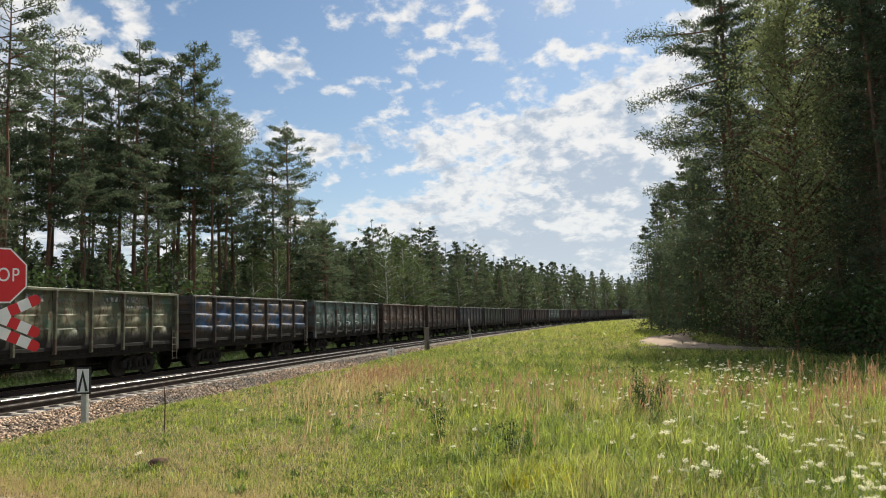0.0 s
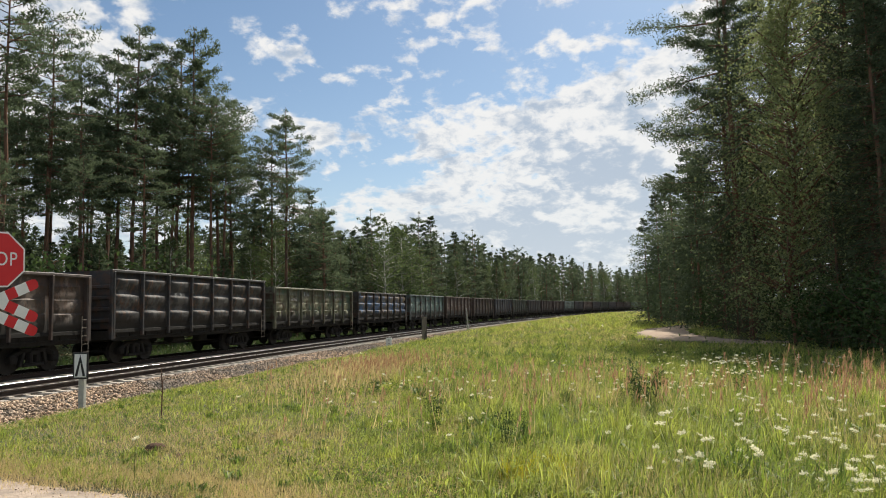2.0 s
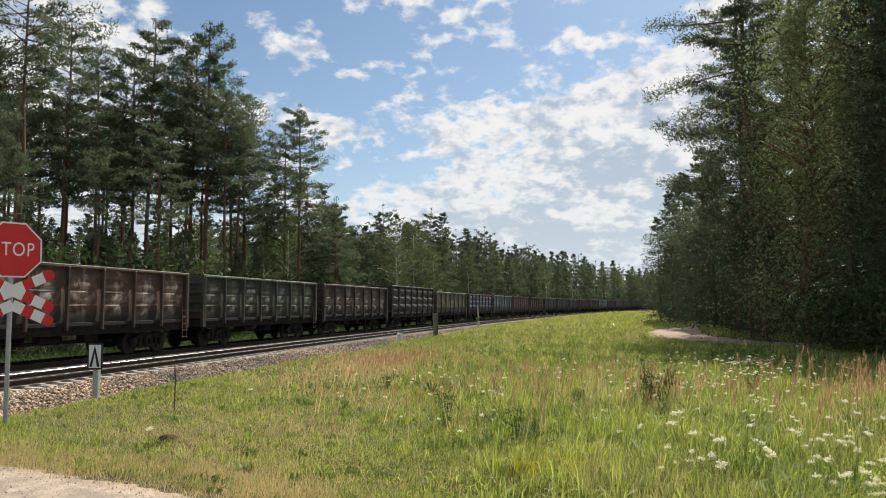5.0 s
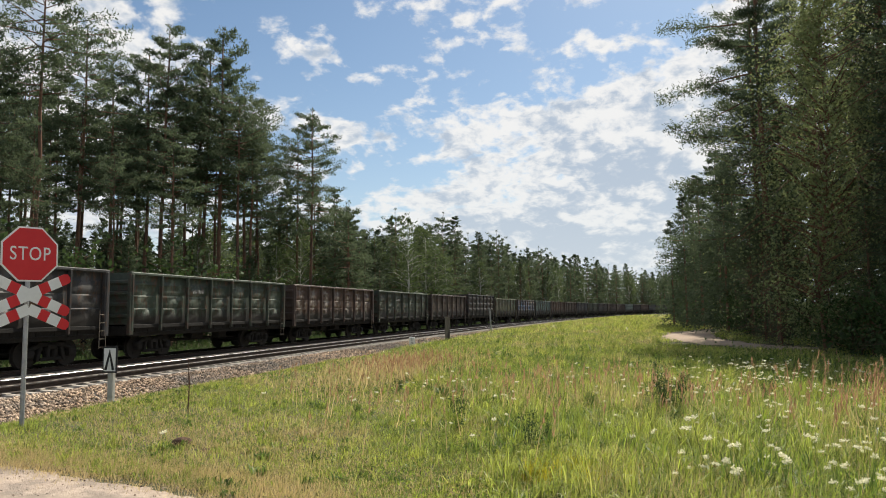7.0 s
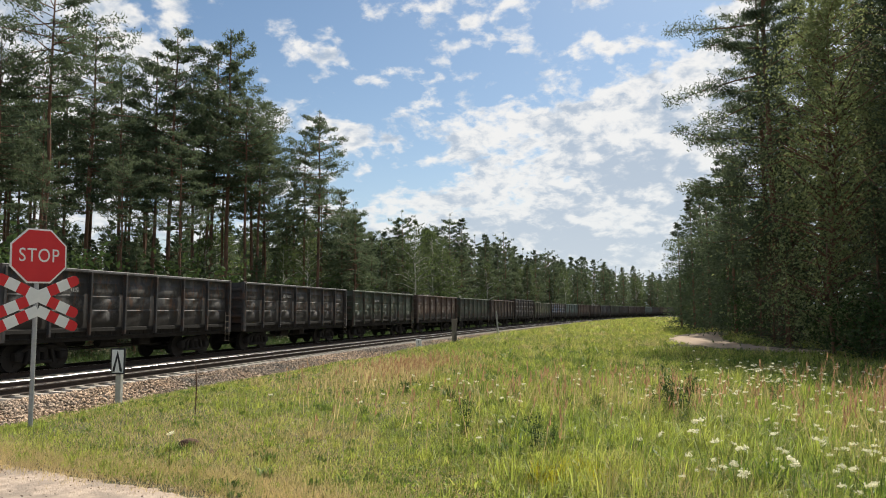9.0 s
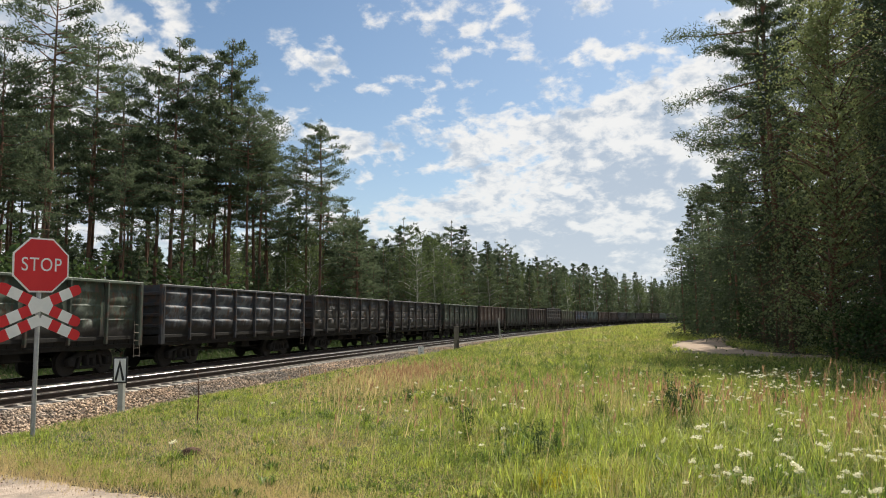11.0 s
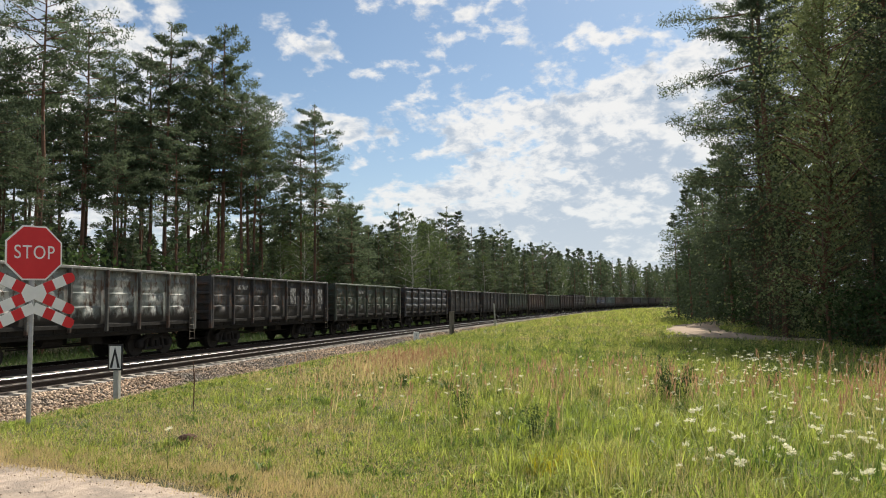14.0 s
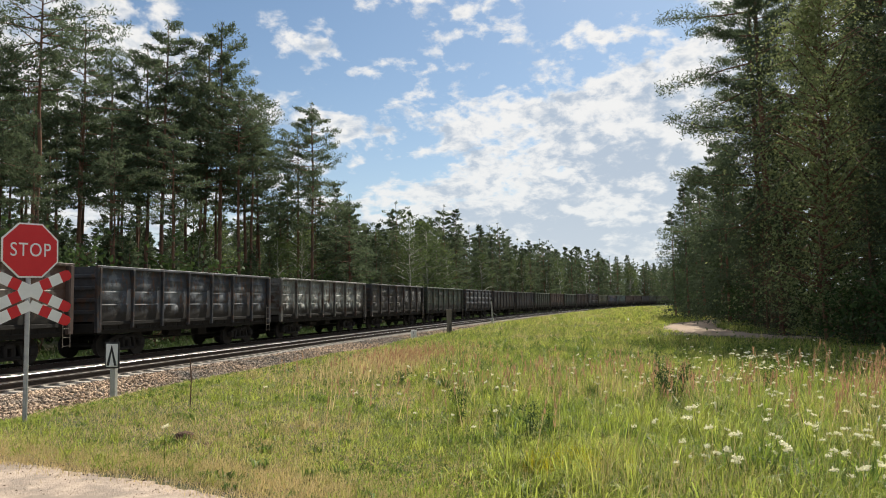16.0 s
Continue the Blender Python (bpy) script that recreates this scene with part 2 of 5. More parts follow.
def cyl(bm, a, b, r1, r2=None, n=10, caps=True):
    a, b = Vector(a), Vector(b)
    r2 = r1 if r2 is None else r2
    q = (b - a).to_track_quat("Z", "Y")
    rings = []
    for p, r in ((a, r1), (b, r2)):
        rings.append([bm.verts.new(p + q @ Vector((math.cos(2 * math.pi * i / n) * r, math.sin(2 * math.pi * i / n) * r, 0))) for i in range(n)])
    for i in range(n):
        bm.faces.new((rings[0][i], rings[0][(i + 1) % n], rings[1][(i + 1) % n], rings[1][i]))
    if caps:
        bm.faces.new(rings[1])
        bm.faces.new(rings[0][::-1])


def empty(name, label, category, group="", kind=""):
    ob = new(name)
    ob.empty_display_size = 0.2
    return tagged(ob, label, category, group, kind)


# ---- the lie of the land ----
RAD = 1083.8            # radius of the railway's curve
NEAR_RAIL, FAR_SIDE, RAIL_Z = 15.03, 18.47, -0.177
C_NEAR, C_FAR = NEAR_RAIL + 0.76, FAR_SIDE + 1.55


def on_track(s, lateral):
    """Plan place at s metres along the line, lateral metres left of the standpoint's parallel, and the heading."""
    a = s / RAD
    return RAD - (RAD + lateral) * math.cos(a), (RAD + lateral) * math.sin(a), -math.degrees(a)


def lateral_of(x, y):
    return np.hypot(x - RAD, y) - RAD


def smooth01(t):
    t = np.clip(t, 0, 1)
    return t * t * (3 - 2 * t)


def ground_z(x, y):
    l = lateral_of(x, y)
    z = -0.7 * smooth01((l - 8.2) / 4.8)
    z = z + 0.5 * smooth01((l - 26) / 10)
    r = np.hypot(x, y)
    z = z + (0.05 * np.sin(x * 0.31 + 1.0) * np.sin(y * 0.23) + 0.03 * np.sin(x * 0.9 + y * 0.7)) * smooth01((r - 7) / 6) * smooth01((12.5 - l) / 3)
    return z


def road_edge(x):
    return 5.55 - 0.33 * (x + 2.7) + 0.05 * np.sin(x * 1.3) + 0.025 * np.sin(x * 4.3 + 1)


# ---- ground, road, path ----
def grid_sheet(name, xs, ys, zf, mat):
    X, Y = np.meshgrid(xs, ys)
    Z = zf(X, Y)
    n, k = len(ys), len(xs)
    V = np.stack([X.ravel(), Y.ravel(), Z.ravel()], 1)
    i = (np.arange(n - 1)[:, None] * k + np.arange(k - 1)[None]).ravel()
    T = np.concatenate([np.stack([i, i + 1, i + k + 1], 1), np.stack([i, i + k + 1, i + k], 1)])
    return tri_mesh(name, V, T, mat, True)


def spaced(lo, hi, fine_lo, fine_hi, step):
    a = np.arange(fine_lo, fine_hi, step)
    g = []
    d, v = step, fine_hi
    while v < hi:
        g.append(v)
        d *= 1.18
        v += d
    h = []
    d, v = step, fine_lo - step
    while v > lo:
        h.append(v)
        d *= 1.18
        v -= d
    return np.array(sorted(h) + list(a) + g + [hi, lo][:1])


ground = part_of("ground", grid_sheet("ground", spaced(-2500, 2500, -40, 40, 0.8), spaced(-400, 3500, -4, 120, 0.8), ground_z, M_soil))
tagged(ground, "meadow soil under grass, reaching to the woods", "ground", kind="structure")


def ribbon(name, pts, half, mat, lift, wob=0.25, n=60):
    """A flat track along the points, with ragged edges."""
    P = np.array(pts, float)
    t = np.linspace(0, len(P) - 1, n)
    C = np.stack([np.interp(t, range(len(P)), P[:, 0]), np.interp(t, range(len(P)), P[:, 1])], 1)
    for _ in range(6):
        C[1:-1] = (C[:-2] + 2 * C[1:-1] + C[2:]) / 4
    d = np.gradient(C, axis=0)
    d /= np.linalg.norm(d, axis=1)[:, None]
    nrm = np.stack([-d[:, 1], d[:, 0]], 1)
    rng = np.random.default_rng(5)
    V, T = [], []
    m = 9
    for j in range(m):
        u = -1 + 2 * j / (m - 1)
        w = half + (rng.normal(0, wob, n) if abs(u) == 1 else 0)
        Q = C + nrm * (u * w)[:, None] if np.ndim(w) else C + nrm * u * w
        z = ground_z(Q[:, 0], Q[:, 1]) + lift * (1 - 0.9 * abs(u) ** 4) - 0.03 * (abs(abs(u) - 0.55) < 0.15)
        V.append(np.column_stack([Q, z]))
    V = np.concatenate(V)
    for j in range(m - 1):
        for i in range(n - 1):
            a = j * n + i
            T += [(a, a + n, a + 1), (a + 1, a + n, a + n + 1)]
    return part_of(name, tri_mesh(name, V, T, mat, True))


def make_road():
    xs = np.linspace(-15, 9, 160)
    rng = np.random.default_rng(3)
    V, T, m = [], [], 24
    rag = rng.normal(0, 0.09, len(xs))
    for j in range(m):
        u = j / (m - 1)
        y = road_edge(xs) - u * 7.0 + rag * (j == 0)
        V.append(np.column_stack([xs, y, ground_z(xs, y) - 0.03 + 0.06 * smooth01(np.full(len(xs), u * 14)) + 0.003 * np.sin(xs * 3 + y * 5)]))
    V = np.concatenate(V)
    n = len(xs)
    for j in range(m - 1):
        for i in range(n - 1):
            a = j * n + i
            T += [(a, a + 1, a + n), (a + 1, a + n + 1, a + n)]
    T = np.array(T)[:, ::-1]
    return part_of("road", tri_mesh("road", V, T, M_road, True))


tagged(make_road(), "pale sandy gravel road with a ragged grassy edge", "road", kind="structure")
tagged(ribbon("path", [(11, 27.5), (7.4, 29.5), (5.2, 33), (4.3, 38), (4.9, 45), (6.6, 52), (10, 58)], 1.6, M_path, 0.05),
       "pale sandy forest track bending through the meadow", "path", kind="structure")


# ---- railway ----
def sweep(name, profile, lateral, s_list, mat, mat2=None, top=None):
    bm = bmesh.new()
    rings = []
    for s in s_list:
        ring = []
        for l, z in profile:
            x, y, h = on_track(s, lateral - l)
            ring.append(bm.verts.new((x, y, z)))
        rings.append(ring)
    n = len(profile)
    for a, b in zip(rings, rings[1:]):
        for i in range(n):
            f = bm.faces.new((a[i], b[i], b[(i + 1) % n], a[(i + 1) % n]))
            if top and i in top:
                f.material_index = 1
    bmesh.ops.recalc_face_normals(bm, faces=bm.faces)
    me = bpy.data.meshes.new(name)
    bm.to_mesh(me)
    bm.free()
    me.materials.append(mat)
    if mat2:
        me.materials.append(mat2)
    return me


S_LINE = [-30 + 4 * i for i in range(40)] + [130 + 10 * i for i in range(55)]
# far shoulder carried outwards so its dark tone deepens the shade behind the train
bed_profile = [(-7.1, -0.74), (-6.0, -0.54), (-5.3, -0.445), (0.9, -0.445), (1.3, -0.46), (2.0, -0.63), (2.6, -0.78), (2.6, -1.2), (-7.1, -1.2)]
bed = part_of("ballast_bed", sweep("ballast_bed", bed_profile, C_NEAR - 0.55, S_LINE, M_bed))
tagged(bed, "bed of crushed grey and pinkish stone under the rails", "ballast", kind="structure")
RAIL = [(-0.075, -0.18), (0.075, -0.18), (0.075, -0.168), (0.012, -0.145), (0.012, -0.045), (0.037, -0.035), (0.037, -0.0045), (0.0325, 0.0),
        (-0.0325, 0.0), (-0.037, -0.0045), (-0.037, -0.035), (-0.012, -0.045), (-0.012, -0.145), (-0.075, -0.168)]


def rail_track(centre, label):
    tr = empty("railway_track", label, "railway track", "railway tracks")
    for side in (-1, 1):
        prof = [(l + side * 0.796, z + RAIL_Z) for l, z in RAIL]
        part_of("rail", sweep("rail", prof, centre, S_LINE, M_rail, M_railtop, (7, 7 + side)), None, tr, "rusty steel rail with a polished head")
    return tr


near_track = rail_track(C_NEAR, "empty railway track on concrete sleepers in ballast")
far_track = rail_track(C_FAR, "railway track under the train, on dark ballast")


def make_sleeper():
    bm = bmesh.new()
    box(bm, (0, 0, -0.11), (2.7, 0.25, 0.2), 0.02)
    for v in bm.verts:
        if abs(v.co.x) < 0.3:
            v.co.z -= 0.02
    for sx in (-0.796, 0.796):
        box(bm, (sx, 0, 0.01), (0.36, 0.17, 0.03), 0.006)
    me = bpy.data.meshes.new("sleeper")
    bm.to_mesh(me)
    bm.free()
    me.materials.append(M_sleeper)
    return me


SLEEPER = make_sleeper()


def lay_sleepers():
    for i in range(300):
        x, y, h = on_track(6 + i * 0.545, C_NEAR)
        ob = part_of("sleeper", SLEEPER, None, near_track)
        ob.matrix_basis = pose(x, y, RAIL_Z - 0.185, 0, random.uniform(-.3, .3), h + random.uniform(-.4, .4))
    for centre, s0, s1, parent in ((C_NEAR, 170, 330, near_track), (C_FAR, 0, 330, far_track)):
        bm = bmesh.new()
        s = s0
        while s < s1:
            x, y, h = on_track(s, centre)
            box(bm, (x, y, RAIL_Z - 0.285), (2.7, 0.25, 0.2), 0, pose(0, 0, 0, 0, 0, h).to_3x3())
            s += 0.545
        ob = part("sleeper_bed", bm, M_sleeper, parent)
        ob["kind"] = "stuff"


def rocks(n, rng, size, place, mat, name):
    """Loose stones: squashed, turned octahedra."""
    base = np.array([(1, 0, 0), (0, 1, 0), (-1, 0, 0), (0, -1, 0), (0, 0, 1), (0, 0, -1)], float)
    tri = np.array([(0, 1, 4), (1, 2, 4), (2, 3, 4), (3, 0, 4), (1, 0, 5), (2, 1, 5), (3, 2, 5), (0, 3, 5)])
    P = place(n)
    n = len(P)
    V = base[None] * rng.uniform(0.55, 1.25, (n, 6, 1)) * (np.array([1, 0.8, 0.65]) * rng.uniform(0.7, 1.3, (n, 3)))[:, None]
    a = rng.uniform(0, 6.28, n)
    b = rng.normal(0, 0.5, n)
    c, s, cb, sb = np.cos(a), np.sin(a), np.cos(b), np.sin(b)
    x, y, z = V[..., 0], V[..., 1], V[..., 2]
    y, z = y * cb[:, None] - z * sb[:, None], y * sb[:, None] + z * cb[:, None]
    x, y = x * c[:, None] - y * s[:, None], x * s[:, None] + y * c[:, None]
    sc = rng.uniform(0.6, 1.3, n)[:, None] * size
    V = np.stack([x * sc, y * sc, z * sc], -1) + P[:, None]
    T = (tri[None] + 6 * np.arange(n)[:, None, None]).reshape(-1, 3)
    return part_of(name, tri_mesh(name, V.reshape(-1, 3), T, mat))


def lay_ballast():
    rng = np.random.default_rng(11)
    pl, pz = [p[0] for p in bed_profile[:7]], [p[1] for p in bed_profile[:7]]

    def spread(lo, hi, rise=0.0):
        def place(n):
            s = 8 * (150 / 8) ** rng.uniform(0, 1, n) + 2
            l = rng.uniform(lo, hi, n)
            z = np.interp(l, pl, pz) + rng.uniform(0.0, 0.045, n) + rise
            a = s / RAD
            r = RAD + C_NEAR - 0.55 - l
            return np.column_stack([RAD - r * np.cos(a), r * np.sin(a), z])
        return place

    ob = rocks(28000, rng, 0.048, spread(0.75, 2.8), M_stone, "ballast_stones")
    tagged(ob, "loose crushed tan and grey stones of the railway shoulder", "ballast stones", kind="stuff")
    ob = rocks(5000, rng, 0.05, spread(-2.0, 0.75, -0.035), M_grime, "track_stones")
    tagged(ob, "dark oily stones between the sleepers", "ballast stones", kind="stuff")


# ---- trees ----
def tube(V, T, pts, radii, n):
    """Adds a tapered tube along the points to the lists."""
    base = sum(len(v) for v in V)
    pts = np.asarray(pts, float)
    ring = []
    for i, p in enumerate(pts):
        d = pts[min(i + 1, len(pts) - 1)] - pts[max(i - 1, 0)]
        d = d / (np.linalg.norm(d) + 1e-9)
        u = np.cross(d, (0.31, 0.95, 0.05))
        u /= np.linalg.norm(u) + 1e-9
        w = np.cross(d, u)
        a = np.arange(n) * 2 * np.pi / n
        ring.append(p + radii[i] * (np.cos(a)[:, None] * u + np.sin(a)[:, None] * w))
    V.append(np.concatenate(ring))
    for i in range(len(pts) - 1):
        for j in range(n):
            a, b = base + i * n + j, base + i * n + (j + 1) % n
            T += [(a, b, b + n), (a, b + n, a + n)]


def blades(rng, C, D, length, width, bend=0.0):
    """One slender triangle for each centre and direction."""
    n = len(C)
    D = D / (np.linalg.norm(D, axis=1)[:, None] + 1e-9)
    side = np.cross(D, rng.normal(0, 1, (n, 3)))
    side /= np.linalg.norm(side, axis=1)[:, None] + 1e-9
    L = length * rng.uniform(0.6, 1.3, (n, 1))
    W = width * rng.uniform(0.6, 1.3, (n, 1))
    V = np.stack([C - D * L * 0.4 - side * W * 0.5, C - D * L * 0.4 + side * W * 0.5, C + D * L * 0.6], 1).reshape(-1, 3)
    return V


def leaf_quads(rng, C, size):
    n = len(C)
    u = rng.normal(0, 1, (n, 3))
    u /= np.linalg.norm(u, axis=1)[:, None]
    w = np.cross(u, rng.normal(0, 1, (n, 3)))
    w /= np.linalg.norm(w, axis=1)[:, None]
    s = size * rng.uniform(0.6, 1.3, (n, 1))
    V = np.stack([C - u * s, C - w * s * 0.6, C + u * s, C + w * s * 0.6], 1).reshape(-1, 3)
    i = 4 * np.arange(n)[:, None]
    T = np.concatenate([i + [0, 1, 2], i + [0, 2, 3]])
    return V, T


def pine_meshes(seed, h, crown=0.5, n_br=60, reach=3.2, pads=6, tufts=30, size=0.30, width=0.07, onesided=0.0, lean=0.02, cone=0.4, stubs=9):
    """A Scots pine: tapering trunk, limbs with upturned ends, side twigs that carry flat pads of needles."""
    rng = np.random.default_rng(seed)
    V, T = [], []
    zs = np.linspace(0, 1, 9)
    wob = np.cumsum(rng.normal(0, lean, (9, 2)), 0) * h * 0.12
    trunk = np.column_stack([wob - wob[0], zs * h])
    r0 = 0.0072 * h
    tube(V, T, trunk, r0 * (1.05 - zs) ** 0.75 + 0.015, 7)
    leaf_c, leaf_d = [], []
    for b in range(n_br):
        t = min(1.0, ((b + rng.uniform(-0.8, 0.8)) / n_br)) if b < n_br - 3 else 1.0
        t = max(0.0, t)
        zb = h * (1 - crown + crown * t * 0.99)
        o = np.array([np.interp(zb / h, zs, trunk[:, 0]), np.interp(zb / h, zs, trunk[:, 1]), zb])
        az = b * 2.4 + rng.uniform(-0.7, 0.7)
        broad = math.sin(math.pi * (0.20 + 0.775 * t)) ** 0.75
        prof = (1 - cone) * broad + cone * (1.06 - t) ** 0.75
        L = reach * prof * (rng.uniform(0.35, 0.75) if rng.uniform() < 0.3 else rng.uniform(0.75, 1.25)) + 0.15
        if onesided:
            L *= 1 + onesided * math.cos(az - math.pi)
        rise = rng.uniform(-0.25, 0.15) + 0.55 * t * t
        d = np.array([math.cos(az), math.sin(az), rise])
        if b >= n_br - 4:           # the leader and its last shoots
            d, L = np.array([0.35 * math.cos(az), 0.35 * math.sin(az), 1.0]), 0.018 * h * rng.uniform(0.7, 1.5)
        side = np.array([-math.sin(az), math.cos(az), 0.0])
        k = np.linspace(0, 1, 4)
        lift = rng.uniform(-0.12, 0.28) * L
        pts = o + np.outer(k * L, d) + np.outer(k * k * lift, (0, 0, 1))
        tube(V, T, pts, 0.011 * L * (1.1 - k) + 0.006, 3)
        for c in range(pads if b < n_br - 4 else 1):
            f = 0.22 + 0.80 * (c + rng.uniform(0, 1)) / pads
            p = o + d * L * f + np.array([0, 0, f * f * lift])
            sgn = 1 if c % 2 else -1
            tw = side * sgn * rng.uniform(0.3, 1.0) + d * rng.uniform(0.3, 0.9) + np.array([0, 0, rng.uniform(-0.1, 0.35)])
            tl = (0.30 * L * (1.25 - f) + 0.15) * rng.uniform(0.5, 1.3)
            count = tufts if b < n_br - 4 else max(3, tufts // 5)
            u = rng.uniform(0.35, 1.0, (count, 1))
            rad = 0.11 + 0.045 * L * rng.uniform(0.6, 1.4)
            q = p + tw * tl * u + np.clip(rng.normal(0, 1, (count, 3)), -1.5, 1.5) * (rad, rad, rad * 0.55)
            dd = rng.normal(0, 0.75, (count, 3)) * (1, 1, 0.7) + tw * 0.4 + np.array([0, 0, 0.5])
            leaf_c.append(q)
            leaf_d.append(dd)
    for b in range(stubs):          # dead stubs on the lower trunk
        zb = h * rng.uniform(0.12, max(0.2, 1.02 - crown))
        az = rng.uniform(0, 6.28)
        o = np.array([np.interp(zb / h, zs, trunk[:, 0]), np.interp(zb / h, zs, trunk[:, 1]), zb])
        tube(V, T, [o, o + rng.uniform(0.4, 1.4) * np.array([math.cos(az), math.sin(az), rng.uniform(-.25, .15)])], (0.02, 0.006), 3)
    tm = tri_mesh("pine_trunk", np.concatenate(V), T, M_bark, True)
    C, Dn = np.concatenate(leaf_c), np.concatenate(leaf_d)
    L = blades(rng, C, Dn, size, width)
    return tm, tri_mesh("pine_crown", L, np.arange(len(L)).reshape(-1, 3), M_pine)


def spruce_meshes(seed, h, reach=2.2, layers=26, tufts=10, size=0.42, width=0.13, base=0.06, limbs=True):
    rng = np.random.default_rng(seed)
    V, T = [], []
    tube(V, T, [(0, 0, 0), (0.03 * h * rng.normal() * 0.2, 0, h * 0.5), (0, 0, h)], (0.0095 * h, 0.006 * h, 0.012), 7)
    lc, ld = [], []
    for i in range(layers):
        t = (i + rng.uniform(-0.3, 0.3)) / layers
        zb = h * (base + (1 - base) * max(0, t))
        Lm = reach * (1.02 - t) ** 0.8
        for b in range(rng.integers(4, 7)):
            t = min(0.99, max(0.0, (i + rng.uniform(-1.3, 1.3)) / layers))
            zb = h * (base + (1 - base) * t)
            Lm = reach * (1.02 - t) ** 0.8
            az = rng.uniform(0, 6.28)
            L = Lm * rng.uniform(0.6, 1.15) + 0.12
            drop = -0.28 * (1 - t) + 0.25 * t
            d = np.array([math.cos(az), math.sin(az), drop])
            o = np.array([0, 0, zb])
            if limbs:
                tube(V, T, [o, o + d * L], (0.012 * L + 0.006, 0.004), 3)
            f = rng.uniform(0.2, 1.02, tufts) ** 0.7
            cc = o + np.outer(f * L, d) + rng.normal(0, 1, (tufts, 3)) * (0.16 * L, 0.16 * L, 0.06 * L + 0.04)
            lc.append(cc)
            ld.append(np.tile(d, (tufts, 1)) + rng.normal(0, 0.45, (tufts, 3)) + (0, 0, -0.12))
    tm = tri_mesh("spruce_trunk", np.concatenate(V), T, M_bark, True)
    L = blades(rng, np.concatenate(lc), np.concatenate(ld), size, width)
    return tm, tri_mesh("spruce_crown", L, np.arange(len(L)).reshape(-1, 3), M_spruce)


def leafy_meshes(seed, h, radius, base=0.2, n_br=40, leaves=70, size=0.085, bark=None, leaf=None, droop=0.15, multi=1, stout=1.0):
    """A broadleaved tree or bush: rising limbs, hanging twigs, many leaves."""
    rng = np.random.default_rng(seed)
    V, T = [], []
    stems = []
    for m in range(multi):
        az = rng.uniform(0, 6.28)
        lean = (0.04 if multi == 1 else 0.25) * h
        top = np.array([math.cos(az) * lean, math.sin(az) * lean, h * (1 if m == 0 else rng.uniform(0.6, 0.95))])
        k = np.linspace(0, 1, 6)
        pts = np.outer(k, top) + np.column_stack([rng.normal(0, 0.01 * h, (6, 2)), np.zeros(6)])
        pts[0] = (0, 0, 0)
        tube(V, T, pts, stout * (0.010 * h * (1.02 - k) + 0.008) / math.sqrt(multi), 6)
        stems.append(pts)
    lc = []
    for b in range(n_br):
        st = stems[b % multi]
        t = base + (1 - base) * rng.uniform(0, 1) ** 0.9
        o = np.array([np.interp(t, np.linspace(0, 1, 6), st[:, j]) for j in range(3)])
        az = rng.uniform(0, 6.28)
        u = (t - base) / (1 - base)
        L = radius * (0.35 + 0.75 * math.sin(math.pi * min(1, 0.18 + u * 0.8))) * rng.uniform(0.55, 1.2)
        d = np.array([math.cos(az), math.sin(az), rng.uniform(0.25, 0.9)])
        end = o + d * L - np.array([0, 0, droop * L * 1.6])
        midp = o + d * L * 0.6
        tube(V, T, [o, midp, end], (0.014 * L + 0.006, 0.009 * L, 0.004), 3)
        f = rng.uniform(0.25, 1.05, leaves)[:, None]
        c = np.where(f < 0.6, o + (midp - o) * f / 0.6, midp + (end - midp) * (f - 0.6) / 0.4)
        k = rng.integers(0, 5, leaves)
        knot = rng.normal(0, 1, (5, 3)) * (0.30 * L, 0.30 * L, 0.24 * L)
        c = c + knot[k] + rng.normal(0, 1, (leaves, 3)) * (0.075 * L + 0.04) - np.array([0, 0, 1]) * rng.uniform(0, droop * 2.2 * L, (leaves, 1))
        lc.append(c)
    C = np.concatenate(lc)
    C = C[C[:, 2] > 0.05]
    LV, LT = leaf_quads(rng, C, size)
    return tri_mesh("leafy_trunk", np.concatenate(V), T, bark or M_bark, True), tri_mesh("leafy_crown", LV, LT, leaf or M_birch)


def plant_tree(meshes, x, y, turn, name, label, category, group, scale=1.0, sink=0.1):
    root = empty(name, label, category, group)
    part_of("trunk", meshes[0], None, root)
    part_of("crown", meshes[1], None, root)
    root.matrix_basis = pose(x, y, float(ground_z(x, y)) - sink, 0, 0, turn) @ Matrix.Scale(scale, 4)
    return root


DISTANT = []


def plant_distant(meshes, x, y, turn, scale):
    """Remembers a tree of the far woods, which nobody could count."""
    DISTANT.append((meshes, pose(x, y, float(ground_z(x, y)) - 0.1, 0, 0, turn) @ Matrix.Scale(scale, 4)))


